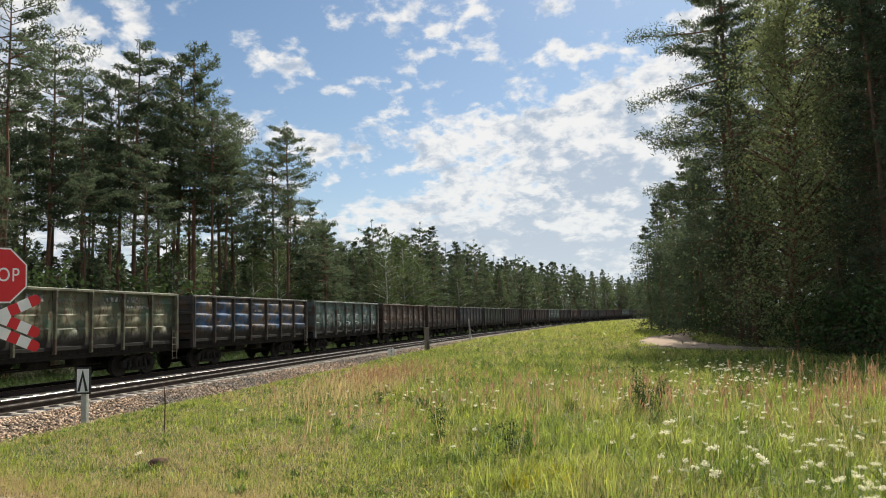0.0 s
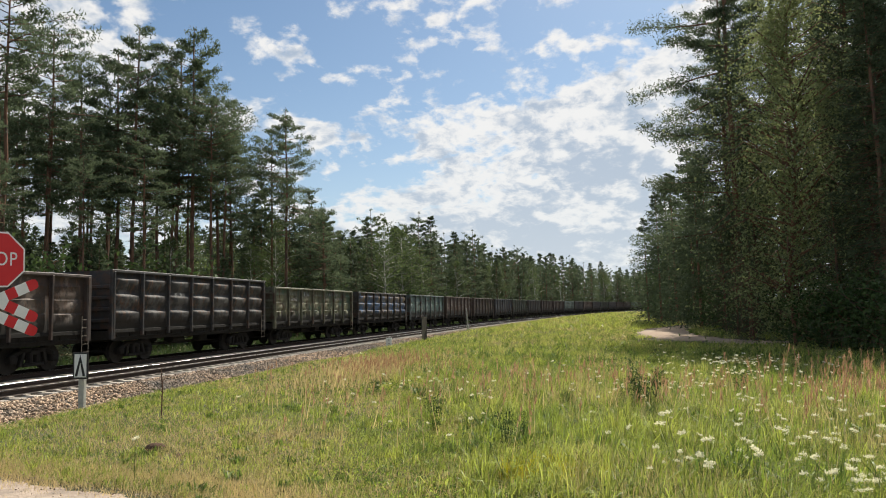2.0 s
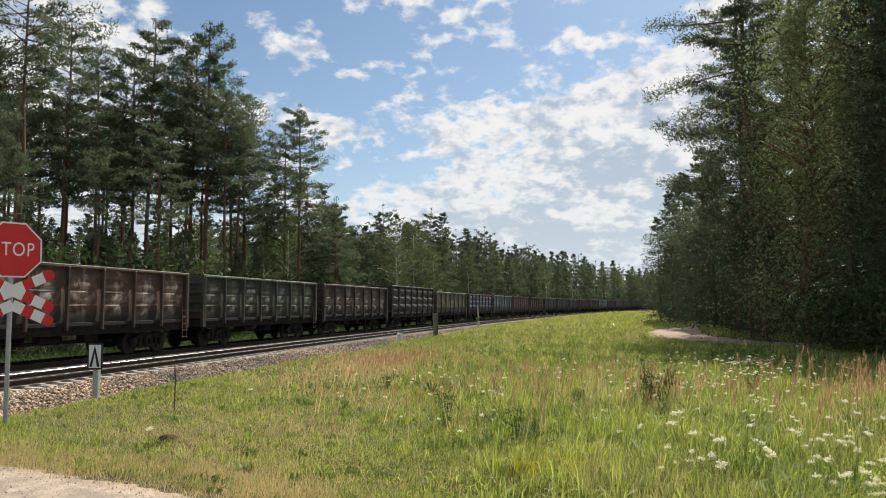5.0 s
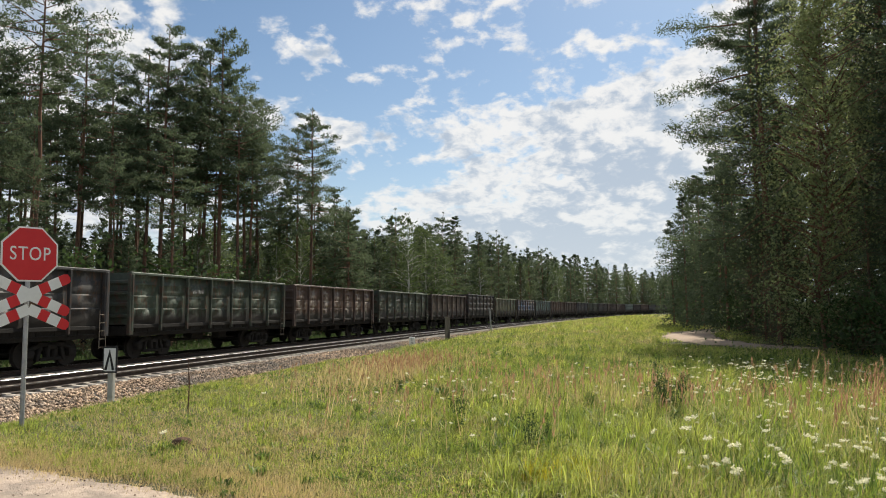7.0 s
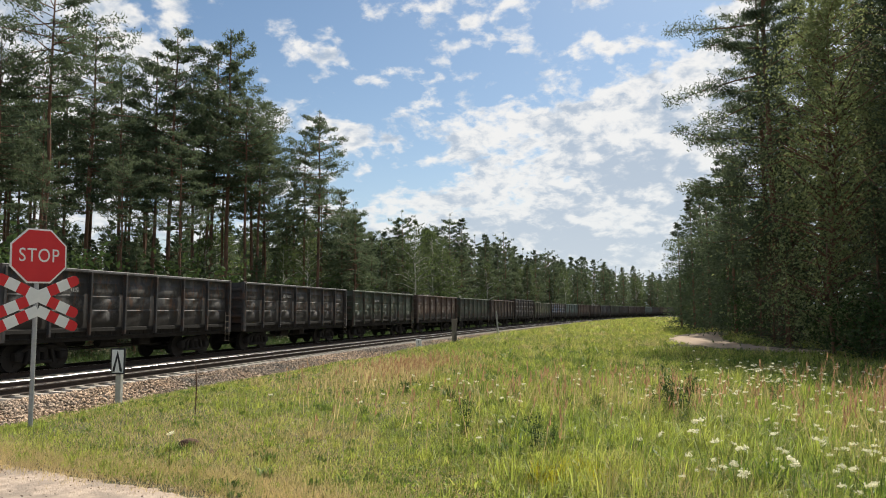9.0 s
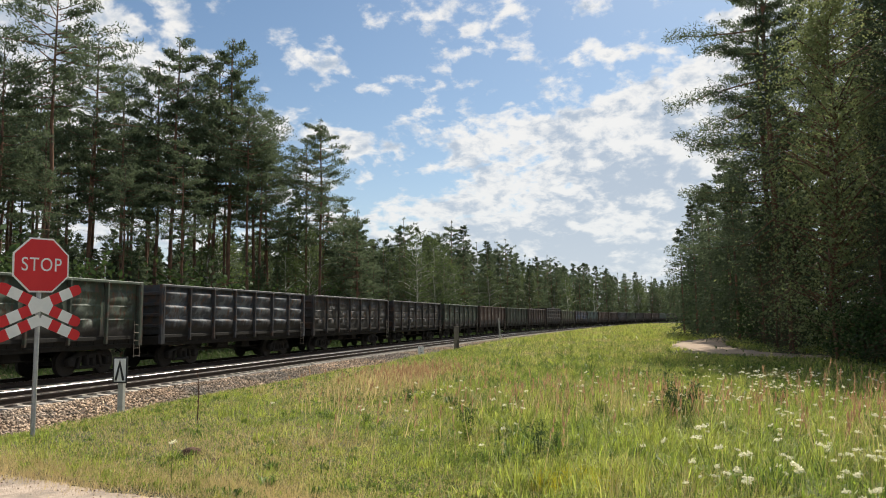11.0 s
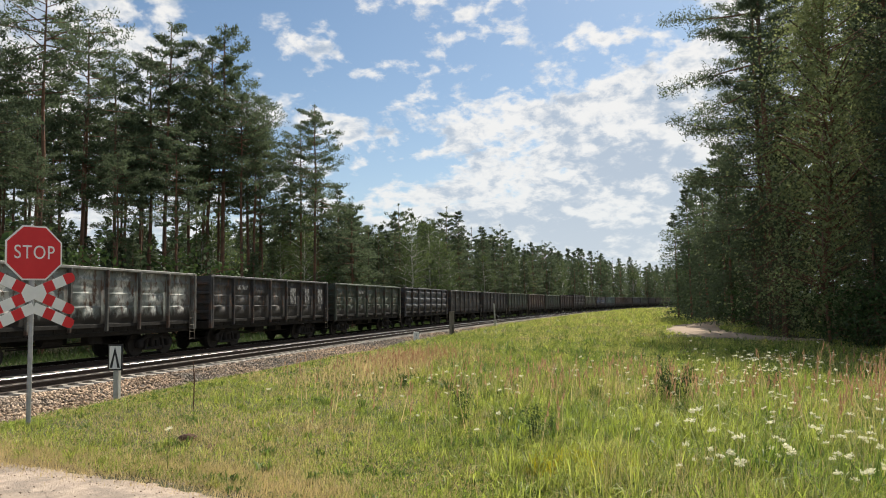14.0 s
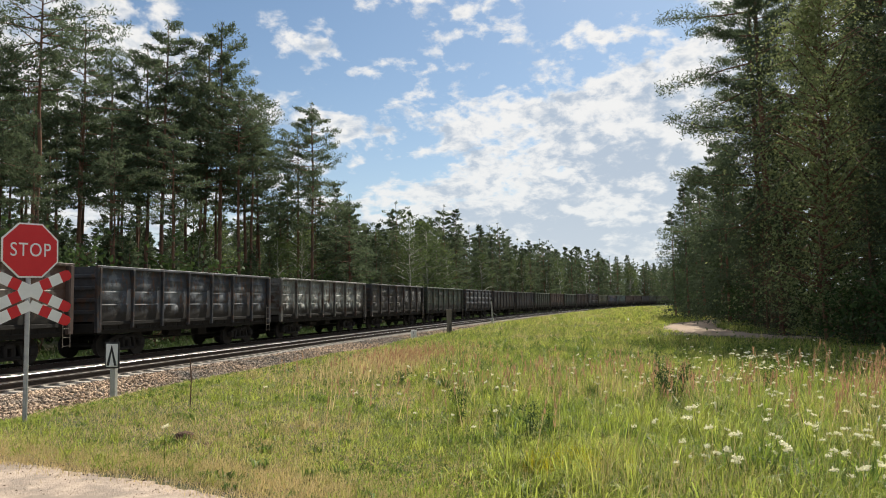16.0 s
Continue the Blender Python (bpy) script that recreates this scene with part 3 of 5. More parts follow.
def join_meshes(name, items):
    """Many placed copies of (stem, crown) meshes as one mesh."""
    V, T, I, mats, n = [], [], [], [], 0
    cache = {}
    for pair, m in items:
        a = np.array(m)
        for me in pair:
            if me.name not in cache:
                co = np.empty(3 * len(me.vertices), np.float32)
                me.vertices.foreach_get("co", co)
                ix = np.empty(len(me.loops), np.int32)
                me.loops.foreach_get("vertex_index", ix)
                if me.materials[0] not in mats:
                    mats.append(me.materials[0])
                cache[me.name] = (co.reshape(-1, 3), ix.reshape(-1, 3), mats.index(me.materials[0]))
            co, ix, k = cache[me.name]
            V.append(co @ a[:3, :3].T + a[:3, 3])
            T.append(ix + n)
            I.append(np.full(len(ix), k, np.int32))
            n += len(co)
    me = tri_mesh(name, np.concatenate(V), np.concatenate(T), mats[0])
    for q in mats[1:]:
        me.materials.append(q)
    I = np.concatenate(I)
    if len(I) == len(me.polygons):
        me.polygons.foreach_set("material_index", I)
    return part_of(name, me)


def plant_left_woods():
    rng = np.random.default_rng(21)
    tall = [pine_meshes(100 + i, 26, (0.46, 0.55, 0.33, 0.55, 0.47)[i], (50, 58, 40, 58, 52)[i], (4.2, 4.7, 4.8, 4.5, 4.0)[i], 7, (27, 28, 36, 28, 27)[i], 0.31, 0.10, 0, 0.02, (0.15, 0.4, 0.1, 0.4, 0.25)[i], 14) for i in range(5)]
    mid = [pine_meshes(120 + i, 19, (0.8, 0.88, 0.72)[i], 50, (4.0, 3.7, 4.2)[i], 5, 24, 0.38, 0.13, 0, 0.02, (0.6, 0.8, 0.5)[i]) for i in range(3)]
    spr = [spruce_meshes(140 + i, 18, (3.6, 3.9, 3.3)[i], 36, 17, 0.44, 0.16) for i in range(3)]
    far_pine = [pine_meshes(220 + i, 19, (0.86, 0.94)[i], 38, 4.2, 4, 9, 0.56, 0.29, 0, 0.02, (0.6, 0.85)[i], 0) for i in range(2)]
    back = [pine_meshes(250 + i, 26, (0.36, 0.42)[i], 30, 4.2, 5, 13, 0.54, 0.24, 0, 0.02, 0.3, 6) for i in range(2)]
    far_spruce = [spruce_meshes(230 + i, 18, 3.9, 32, 7, 0.66, 0.30, 0.02, False) for i in range(2)]
    far_birch = [leafy_meshes(240, 15, 2.8, 0.12, 34, 34, 0.21, M_birchbark)]
    bir = [leafy_meshes(160 + i, 15, 2.9, 0.12, 56, 56, 0.13, M_birchbark) for i in range(3)]
    under = [leafy_meshes(180 + i, 3.6, 1.7, 0.1, 28, 44, 0.11, M_bark, M_bush, 0.1, 3) for i in range(3)]
    P = "tall Scots pine with bare reddish trunk behind the railway"

    def at(az, dist, meshes, top, full, name, label, cat):
        """Tree at a bearing right of +y, its height scaled to top."""
        x, y = dist * math.sin(radians(az)), dist * math.cos(radians(az))
        plant_tree(meshes, x, y, rng.uniform(0, 360), name, label, cat, "trees along the railway", top / full)

    # the trees that stand out on the skyline
    for az, dist, k, top in ((-30.9, 62, 1, 26.8), (-31.9, 64, 3, 25.2), (-34.9, 60, 3, 25.6), (-36.2, 62, 1, 23.8), (-43.4, 49, 2, 23.0), (-40.8, 54, 0, 22.2),
                             (-28.8, 66, 0, 22.5), (-27.9, 70, 3, 20.0), (-24.8, 72, 2, 20.2), (-38.5, 58, 4, 21.5), (-46.5, 47, 0, 18.5), (-33.3, 66, 4, 23.0), (-48.5, 50, 3, 20.0)):
        at(az, dist, tall[k], top, 26, "pine_tree", P, "pine tree")
    for az, dist, k, top in ((-26.2, 76, 0, 14.0), (-23.4, 80, 1, 16.5), (-21.8, 82, 1, 16.6), (-20.8, 86, 2, 15.4), (-16.8, 97, 0, 16.4), (-11.9, 118, 1, 18.4),
                             (-12.9, 116, 2, 18.6), (-10.0, 135, 1, 17.5), (-8.5, 152, 0, 19.4), (-9.2, 150, 2, 18.0), (-5.1, 191, 0, 19.2), (-6.0, 185, 1, 18.5)):
        at(az, dist, mid[k] if k != 1 else spr[k], top, 19 if k != 1 else 18, "pine_tree" if k != 1 else "spruce_tree",
           "dark conifer rising above the wood's edge", "conifer")
    for az, dist, k, top in ((-16.0, 93, 0, 14.4), (-18.5, 92, 1, 11.5), (-14.2, 104, 2, 14.2), (-13.6, 106, 1, 13.0), (-4.6, 180, 0, 10.5), (-10.8, 125, 1, 9.0), (-32.5, 58, 2, 8.0), (-26.5, 66, 0, 8.5)):
        at(az, dist, bir[k], top, 15, "birch_tree", "pale green birch at the edge of the pine wood", "birch tree")
    # the woods behind them
    s = 12.0
    n = 0
    while s < 560:
        near = s < 62
        step = 2.6 if near else (3.2 if s < 180 else 3.6)
        for row in range(5 if near else (3 if s < 260 else 2)):
            lat = 31 + row * (7.0 if near else 6.0) + rng.uniform(-2.5, 2.5)
            if rng.uniform() < (0.32 if near else 0.12):
                continue
            x, y, h = on_track(s + rng.uniform(-1.4, 1.4), lat)
            u = rng.uniform()
            if near:
                top = 1.6 + math.hypot(x, y) * (0.27 if s < 40 else 0.30) * rng.uniform(0.82, 1.08)
                plant_tree(tall[(0, 2, 4, 0, 3)[n % 5]] if row < 2 else back[n % 2], x, y, rng.uniform(0, 360), "pine_tree", P, "pine tree", "trees along the railway", top / 26)
            else:
                top = (rng.uniform(11.5, 14.5) if s < 130 else (rng.uniform(13.5, 18) if s < 220 else rng.uniform(17, 20.5))) + (1.5 if row else 0)
                far = s > 170 or row > 1
                if s > 185 or row > 1:
                    m = far_pine[n % 2] if u < 0.45 else (far_spruce[n % 2] if u < 0.78 else far_birch[0])
                    plant_distant(m, x, y, rng.uniform(0, 360), top / 19 if u < 0.45 else (top / 18 if u < 0.78 else top * 0.8 / 15))
                    n += 1
                    continue
                if u < 0.45:
                    plant_tree(far_pine[n % 2] if far else mid[n % 3], x, y, rng.uniform(0, 360), "pine_tree", "Scots pine in the mixed wood behind the railway", "pine tree", "trees along the railway", top / 19)
                elif u < 0.78:
                    plant_tree(far_spruce[n % 2] if far else spr[n % 3], x, y, rng.uniform(0, 360), "spruce_tree", "dark spruce in the mixed wood behind the railway", "spruce tree", "trees along the railway", top / 18)
                else:
                    plant_tree(far_birch[0] if far else bir[n % 3], x, y, rng.uniform(0, 360), "birch_tree", "birch in the mixed wood behind the railway", "birch tree", "trees along the railway", top * 0.8 / 15)
            n += 1
        s += step
    # young spruces filling the floor of the pine wood
    for k in range(46):
        x, y, h = on_track(rng.uniform(8, 95), rng.uniform(38, 78))
        plant_tree(far_spruce[k % 2], x, y, rng.uniform(0, 360), "spruce_tree", "half-grown spruce under the tall pines", "spruce tree", "undergrowth", rng.uniform(3.5, 8) / 18)
    for k in range(54):
        x, y, h = on_track(rng.uniform(6, 76), rng.uniform(33, 66))
        plant_tree(far_spruce[k % 2] if k % 2 else spr[k % 3], x, y, rng.uniform(0, 360), "spruce_tree", "half-grown spruce under the tall pines", "spruce tree", "undergrowth", rng.uniform(4.5, 9) / 18)
    for k in range(56):
        x, y, h = on_track(rng.uniform(60, 190), rng.uniform(46, 76))
        plant_distant(far_spruce[k % 2], x, y, rng.uniform(0, 360), rng.uniform(9, 13) / 18)
    for k in range(90):
        x, y, h = on_track(125 + k * 4.2 + rng.uniform(-1, 1), rng.uniform(28.5, 33))
        plant_distant(far_spruce[k % 2], x, y, rng.uniform(0, 360), rng.uniform(5, 9) / 18)
    for k in range(44):
        x, y, h = on_track(rng.uniform(-8, 95), rng.uniform(64, 96))
        plant_distant(far_spruce[k % 2], x, y, rng.uniform(0, 360), rng.uniform(6, 10) / 18)
    for k in range(150):
        x, y, h = on_track(rng.uniform(20, 175), rng.uniform(56, 84))
        plant_distant(far_spruce[k % 2], x, y, rng.uniform(0, 360), (1.6 + 0.112 * math.hypot(x, y) * rng.uniform(0.75, 1.15)) / 18)
    for k in range(46):
        x, y, h = on_track(rng.uniform(26, 66), rng.uniform(42, 58))
        plant_distant(far_spruce[k % 2], x, y, rng.uniform(0, 360), (1.6 + 0.10 * math.hypot(x, y) * rng.uniform(0.7, 1.15)) / 18)
    thicket = np.random.default_rng(52)
    for k in range(54):
        x, y, h = on_track(thicket.uniform(38, 92), thicket.uniform(50, 76))
        plant_distant(far_spruce[k % 2], x, y, thicket.uniform(0, 360), (1.6 + 0.145 * math.hypot(x, y) * thicket.uniform(0.7, 1.1)) / 18)
    # undergrowth at the wood's edge
    s = 14.0
    while s < 130:
        x, y, h = on_track(s, 28.5 + rng.uniform(-1.5, 6))
        if rng.uniform() < 0.45:
            plant_tree(spr[n % 3], x, y, rng.uniform(0, 360), "spruce_tree", "young spruce in the undergrowth at the wood's edge", "spruce tree", "undergrowth", rng.uniform(4, 9.5) / 18)
        else:
            plant_tree(under[n % 3], x, y, rng.uniform(0, 360), "bush", "leafy bush in the undergrowth at the wood's edge", "bush", "undergrowth", rng.uniform(0.9, 1.9))
        n += 1
        s += rng.uniform(1.0, 2.4)


def plant_right_woods():
    rng = np.random.default_rng(33)
    hero = pine_meshes(300, 23, 0.80, 58, 4.0, 9, 110, 0.20, 0.05, 0.28, 0.02, 0.15)
    big = [pine_meshes(310 + i, 24, 0.84, 70, 3.6, 7, 40, 0.27, 0.065, 0, 0.02, 0.4) for i in range(2)]
    deep = [pine_meshes(320 + i, 24, 0.85, 36, 3.4, 4, 12, 0.6, 0.24, 0, 0.02, 0.4, 0) for i in range(2)]
    spr = [spruce_meshes(330 + i, 19, (3.4, 3.0)[i], 40, 24, 0.33, 0.085, 0.02) for i in range(2)]
    bir = leafy_meshes(350, 12.8, 2.5, 0.05, 190, 150, 0.055, M_bark, M_leafy, 0.30, 1, 0.55)
    # birch in the darker bush leaves, shade put into the leaf colour
    bir2 = leafy_meshes(352, 11, 2.8, 0.12, 60, 90, 0.12, M_bark, M_bush)
    bush = [leafy_meshes(360 + i, 3.4, 1.8, 0.04, 44, 64, 0.085, M_bark, M_bush, 0.1, 3) for i in range(2)]
    G = "trees beside the forest track"
    plant_tree(hero, 8.3, 38.5, 0, "pine_tree", "broad Scots pine with limbs reaching over the track", "pine tree", G, 1.0)
    plant_tree(bir, 7.3, 26.2, 40, "birch_tree", "leafy birch with hanging twigs beside the forest track", "birch tree", G, 1.0)
    for x, y, k, sc in ((8.8, 42.5, 1, 0.9), (9.9, 48, 0, 0.85), (12.2, 30.5, 0, 0.95), (12.5, 34, 1, 1.0), (11.5, 24, 1, 0.9), (15, 27, 0, 1.0), (12, 44, 1, 0.95), (17, 38, 0, 1.0), (20, 30, 1, 1.0), (14.5, 52, 0, 0.9), (18, 47, 1, 0.9)):
        plant_tree(big[k], x, y, rng.uniform(0, 360), "pine_tree", "tall dense pine at the forest's edge", "pine tree", G, sc)
    for x, y, k, sc in ((11.4, 34, 0, 0.85), (10.9, 27.5, 1, 0.72), (10.6, 38, 1, 0.8), (9.2, 23.5, 0, 0.62), (13.6, 30, 0, 1.0), (10.6, 45, 0, 0.75), (9.4, 42, 1, 0.52), (13, 26, 1, 0.9), (16, 33, 0, 0.9),
                        (12.4, 58, 0, 0.8), (11.6, 66, 1, 0.75), (12.2, 74, 0, 0.85), (13.0, 84, 1, 0.85), (12.6, 94, 0, 0.8), (13.4, 104, 1, 0.85), (10.4, 20.5, 1, 0.5), (8.6, 20.0, 0, 0.42),
                        (10.6, 32.0, 1, 0.6), (9.6, 25.2, 0, 0.5), (11.2, 28, 0, 0.95), (12.2, 23, 1, 0.8), (14.5, 24, 0, 0.95), (11.6, 31.5, 1, 1.0), (14.2, 36, 1, 1.0), (17.5, 28, 0, 1.0), (13.2, 40, 0, 0.95), (9.0, 38.5, 0, 0.6), (16.5, 22, 1, 0.9), (11.5, 50, 1, 0.85), (15, 45, 0, 1.0), (7.6, 36.6, 0, 0.34), (7.9, 41, 1, 0.4), (7.4, 33.2, 1, 0.3), (8.6, 45, 0, 0.45), (8.1, 24.2, 1, 0.30), (9.3, 22.4, 0, 0.42), (6.9, 30.5, 0, 0.26), (8.4, 29.5, 1, 0.36)):
        plant_tree(spr[k], x, y, rng.uniform(0, 360), "spruce_tree", "dark spruce with branches to the ground", "spruce tree", G, sc)
    edge = spruce_meshes(336, 19, 4.6, 40, 24, 0.42, 0.15, 0.02, False)
    for x, y, sc in ((6.1, 66, 0.52), (6.9, 63, 0.62), (7.8, 60, 0.68), (8.6, 56, 0.74), (7.9, 49, 0.60), (9.0, 52, 0.66), (8.4, 69, 0.72)):
        plant_tree(edge, x, y, rng.uniform(0, 360), "spruce_tree", "bushy spruce where the track enters the wood", "spruce tree", G, sc)
    for x, y, sc in ((9.4, 58, 0.5), (10.4, 70, 0.75), (11.2, 82, 0.8), (12.3, 98, 0.95), (13.2, 112, 1.1), (11.8, 90, 0.7)):
        plant_tree(bir2, x, y, rng.uniform(0, 360), "birch_tree", "young birch at the forest's edge", "birch tree", G, sc)
    for i in range(26):
        y = 19 + i * 3.3 + rng.uniform(-1, 1)
        edge = 7.4 + 0.035 * max(0, y - 28) + (0.9 if 27 < y < 40 else 0)
        plant_tree(bush[i % 2], edge + rng.uniform(0, 1.2), y, rng.uniform(0, 360), "bush", "dense green bush at the forest's edge", "bush", "bushes at the forest's edge", rng.uniform(0.45, 0.95))
    # deeper woods
    for i in range(60):
        y = rng.uniform(24, 330)
        x = 16 + 0.03 * y + rng.uniform(0, 22)
        m = deep[i % 2]
        plant_distant(m, x, y, rng.uniform(0, 360), rng.uniform(0.75, 0.95))


plant_left_woods()
plant_right_woods()
tagged(join_meshes("distant_woods", DISTANT), "far mixed wood of pine, spruce and birch", "woods", kind="stuff")


# ---- the goods train ----
BODY_L, PITCH, SIDE_X = 12.95, 13.92, 1.55
BAYS = 7


def wagon_paint(name, base, worn, patch, rust=(0.10, 0.055, 0.035), amount=0.5, scale3=0.55):
    """Old coach paint: faded base, scrubbed panels, primer patches, rust from the edges, coal grime."""
    base, worn = tuple(v * 0.66 for v in base), tuple(v * 0.76 for v in worn)
    mat = material(name, base, tuple(v * 0.65 for v in base), 1.8, 0.62, c3=patch, scale3=scale3, amount3=amount, bump=0.25, bump_scale=7, objvar=0.22, spec=0.35)
    nt = mat.node_tree
    nd, ln = nt.nodes, nt.links
    bs = nd["Principled BSDF"]
    old = bs.inputs["Base Color"].links[0].from_socket
    tc = nd.new("ShaderNodeTexCoord")
    oi = nd.new("ShaderNodeObjectInfo")
    off = nd.new("ShaderNodeVectorMath")
    off.operation = "MULTIPLY_ADD"
    ln.new(oi.outputs["Random"], off.inputs[0])
    off.inputs[1].default_value = (71, 29, 47)
    ln.new(tc.outputs["Object"], off.inputs[2])
    # plates scrubbed bare in the middle by grabs and scrapers
    sp = nd.new("ShaderNodeSeparateXYZ")
    ln.new(tc.outputs["Object"], sp.inputs[0])

    def calc(op, a, b, c=0.0):
        n = nd.new("ShaderNodeMath")
        n.operation = op
        for q, v in enumerate((a, b, c)):
            if isinstance(v, (int, float)):
                n.inputs[q].default_value = v
            else:
                ln.new(v, n.inputs[q])
        return n.outputs[0]

    wn = nd.new("ShaderNodeTexNoise")
    wn.inputs["Scale"].default_value, wn.inputs["Detail"].default_value, wn.inputs["Roughness"].default_value = 2.4, 7, 0.65
    ln.new(off.outputs[0], wn.inputs["Vector"])
    reach = calc("MULTIPLY_ADD", calc("ABSOLUTE", sp.outputs[1], 0.0), -0.28, 0.20)
    reach = calc("SUBTRACT", reach, calc("MULTIPLY", calc("ABSOLUTE", calc("SUBTRACT", sp.outputs[2], 2.45), 0.0), 0.14))
    wr = nd.new("ShaderNodeMapRange")
    wr.inputs["From Min"].default_value, wr.inputs["From Max"].default_value = 0.54, 0.66
    ln.new(calc("ADD", wn.outputs["Fac"], reach), wr.inputs["Value"])
    wm = nd.new("ShaderNodeMix")
    wm.data_type = "RGBA"
    ln.new(calc("MULTIPLY", wr.outputs[0], 0.9), wm.inputs[0])
    ln.new(old, wm.inputs[6])
    wm.inputs[7].default_value = (*worn, 1)
    old = wm.outputs[2]
    mp = nd.new("ShaderNodeMapping")
    mp.inputs["Scale"].default_value = (1, 3, 1.1)
    ln.new(off.outputs[0], mp.inputs[0])
    no = nd.new("ShaderNodeTexNoise")
    no.inputs["Scale"].default_value, no.inputs["Detail"].default_value, no.inputs["Roughness"].default_value = 1.6, 8, 0.7
    ln.new(mp.outputs[0], no.inputs["Vector"])
    r = nd.new("ShaderNodeMapRange")
    r.inputs["From Min"].default_value, r.inputs["From Max"].default_value = 0.52, 0.62
    ln.new(no.outputs["Fac"], r.inputs["Value"])
    mx = nd.new("ShaderNodeMix")
    mx.data_type = "RGBA"
    ln.new(r.outputs[0], mx.inputs[0])
    ln.new(old, mx.inputs[6])
    mx.inputs[7].default_value = (*rust, 1)
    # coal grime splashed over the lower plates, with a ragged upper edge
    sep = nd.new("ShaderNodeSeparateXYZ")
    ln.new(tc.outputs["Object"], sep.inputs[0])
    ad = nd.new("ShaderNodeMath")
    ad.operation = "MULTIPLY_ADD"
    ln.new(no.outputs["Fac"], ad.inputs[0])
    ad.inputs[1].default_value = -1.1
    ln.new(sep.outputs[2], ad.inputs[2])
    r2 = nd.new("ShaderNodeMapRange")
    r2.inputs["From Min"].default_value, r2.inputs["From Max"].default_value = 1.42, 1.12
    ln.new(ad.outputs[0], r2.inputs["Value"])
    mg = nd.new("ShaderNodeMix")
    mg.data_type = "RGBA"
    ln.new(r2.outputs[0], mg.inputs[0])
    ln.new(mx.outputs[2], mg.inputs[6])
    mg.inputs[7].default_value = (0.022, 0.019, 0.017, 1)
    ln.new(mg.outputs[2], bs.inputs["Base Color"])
    return mat


FRAMES = {}


def rail_paint(paint):
    """Top rails, rubbed paler than the ribs."""
    key = paint + "_rail"
    if key not in FRAMES:
        b = tuple(v * 1.9 for v in FRAME_TONES[paint])
        FRAMES[key] = material(paint + "_top_rail_paint", b, tuple(v * 0.6 for v in b), 3.0, 0.6, c3=tuple(v * 0.4 for v in b), scale3=1.6, amount3=0.5, bump=0.2, objvar=0.2)
    return FRAMES[key]


def frame_paint(paint):
    """Plain weathered paint of the ribs and rails of a wagon."""
    if paint not in FRAMES:
        b = FRAME_TONES[paint]
        FRAMES[paint] = material(paint + "_frame_paint", b, tuple(v * 0.6 for v in b), 3.0, 0.6, c3=(0.07, 0.045, 0.035), scale3=2.2, amount3=0.5, bump=0.2, objvar=0.2)
    return FRAMES[paint]


FRAME_TONES = {"khaki": (0.12, 0.125, 0.085), "blue": (0.05, 0.048, 0.046), "teal": (0.11, 0.135, 0.13), "rust": (0.08, 0.058, 0.05), "dark": (0.05, 0.05, 0.052),
               "brown": (0.065, 0.052, 0.047), "green": (0.062, 0.078, 0.060), "pale": (0.13, 0.13, 0.12), "bluegrey": (0.052, 0.055, 0.062)}
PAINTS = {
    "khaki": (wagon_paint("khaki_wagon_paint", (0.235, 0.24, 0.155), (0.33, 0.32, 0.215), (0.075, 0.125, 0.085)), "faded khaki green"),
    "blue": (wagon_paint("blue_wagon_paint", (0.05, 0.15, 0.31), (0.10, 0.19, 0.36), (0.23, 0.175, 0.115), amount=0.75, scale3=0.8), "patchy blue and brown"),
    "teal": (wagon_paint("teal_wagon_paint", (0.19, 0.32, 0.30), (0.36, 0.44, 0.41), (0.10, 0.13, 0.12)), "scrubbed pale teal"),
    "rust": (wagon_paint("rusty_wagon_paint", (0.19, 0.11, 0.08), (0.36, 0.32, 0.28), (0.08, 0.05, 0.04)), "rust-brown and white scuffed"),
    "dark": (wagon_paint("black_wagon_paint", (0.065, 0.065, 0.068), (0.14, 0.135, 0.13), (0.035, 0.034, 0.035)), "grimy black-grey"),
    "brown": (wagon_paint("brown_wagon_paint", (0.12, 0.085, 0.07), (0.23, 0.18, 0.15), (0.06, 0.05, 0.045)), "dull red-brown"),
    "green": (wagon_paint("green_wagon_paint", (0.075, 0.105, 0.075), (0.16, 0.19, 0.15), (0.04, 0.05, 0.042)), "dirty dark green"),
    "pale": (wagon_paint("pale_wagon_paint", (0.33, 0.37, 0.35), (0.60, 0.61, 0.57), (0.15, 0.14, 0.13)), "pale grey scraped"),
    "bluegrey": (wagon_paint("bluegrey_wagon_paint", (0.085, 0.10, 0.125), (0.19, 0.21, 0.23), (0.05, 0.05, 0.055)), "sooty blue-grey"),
}


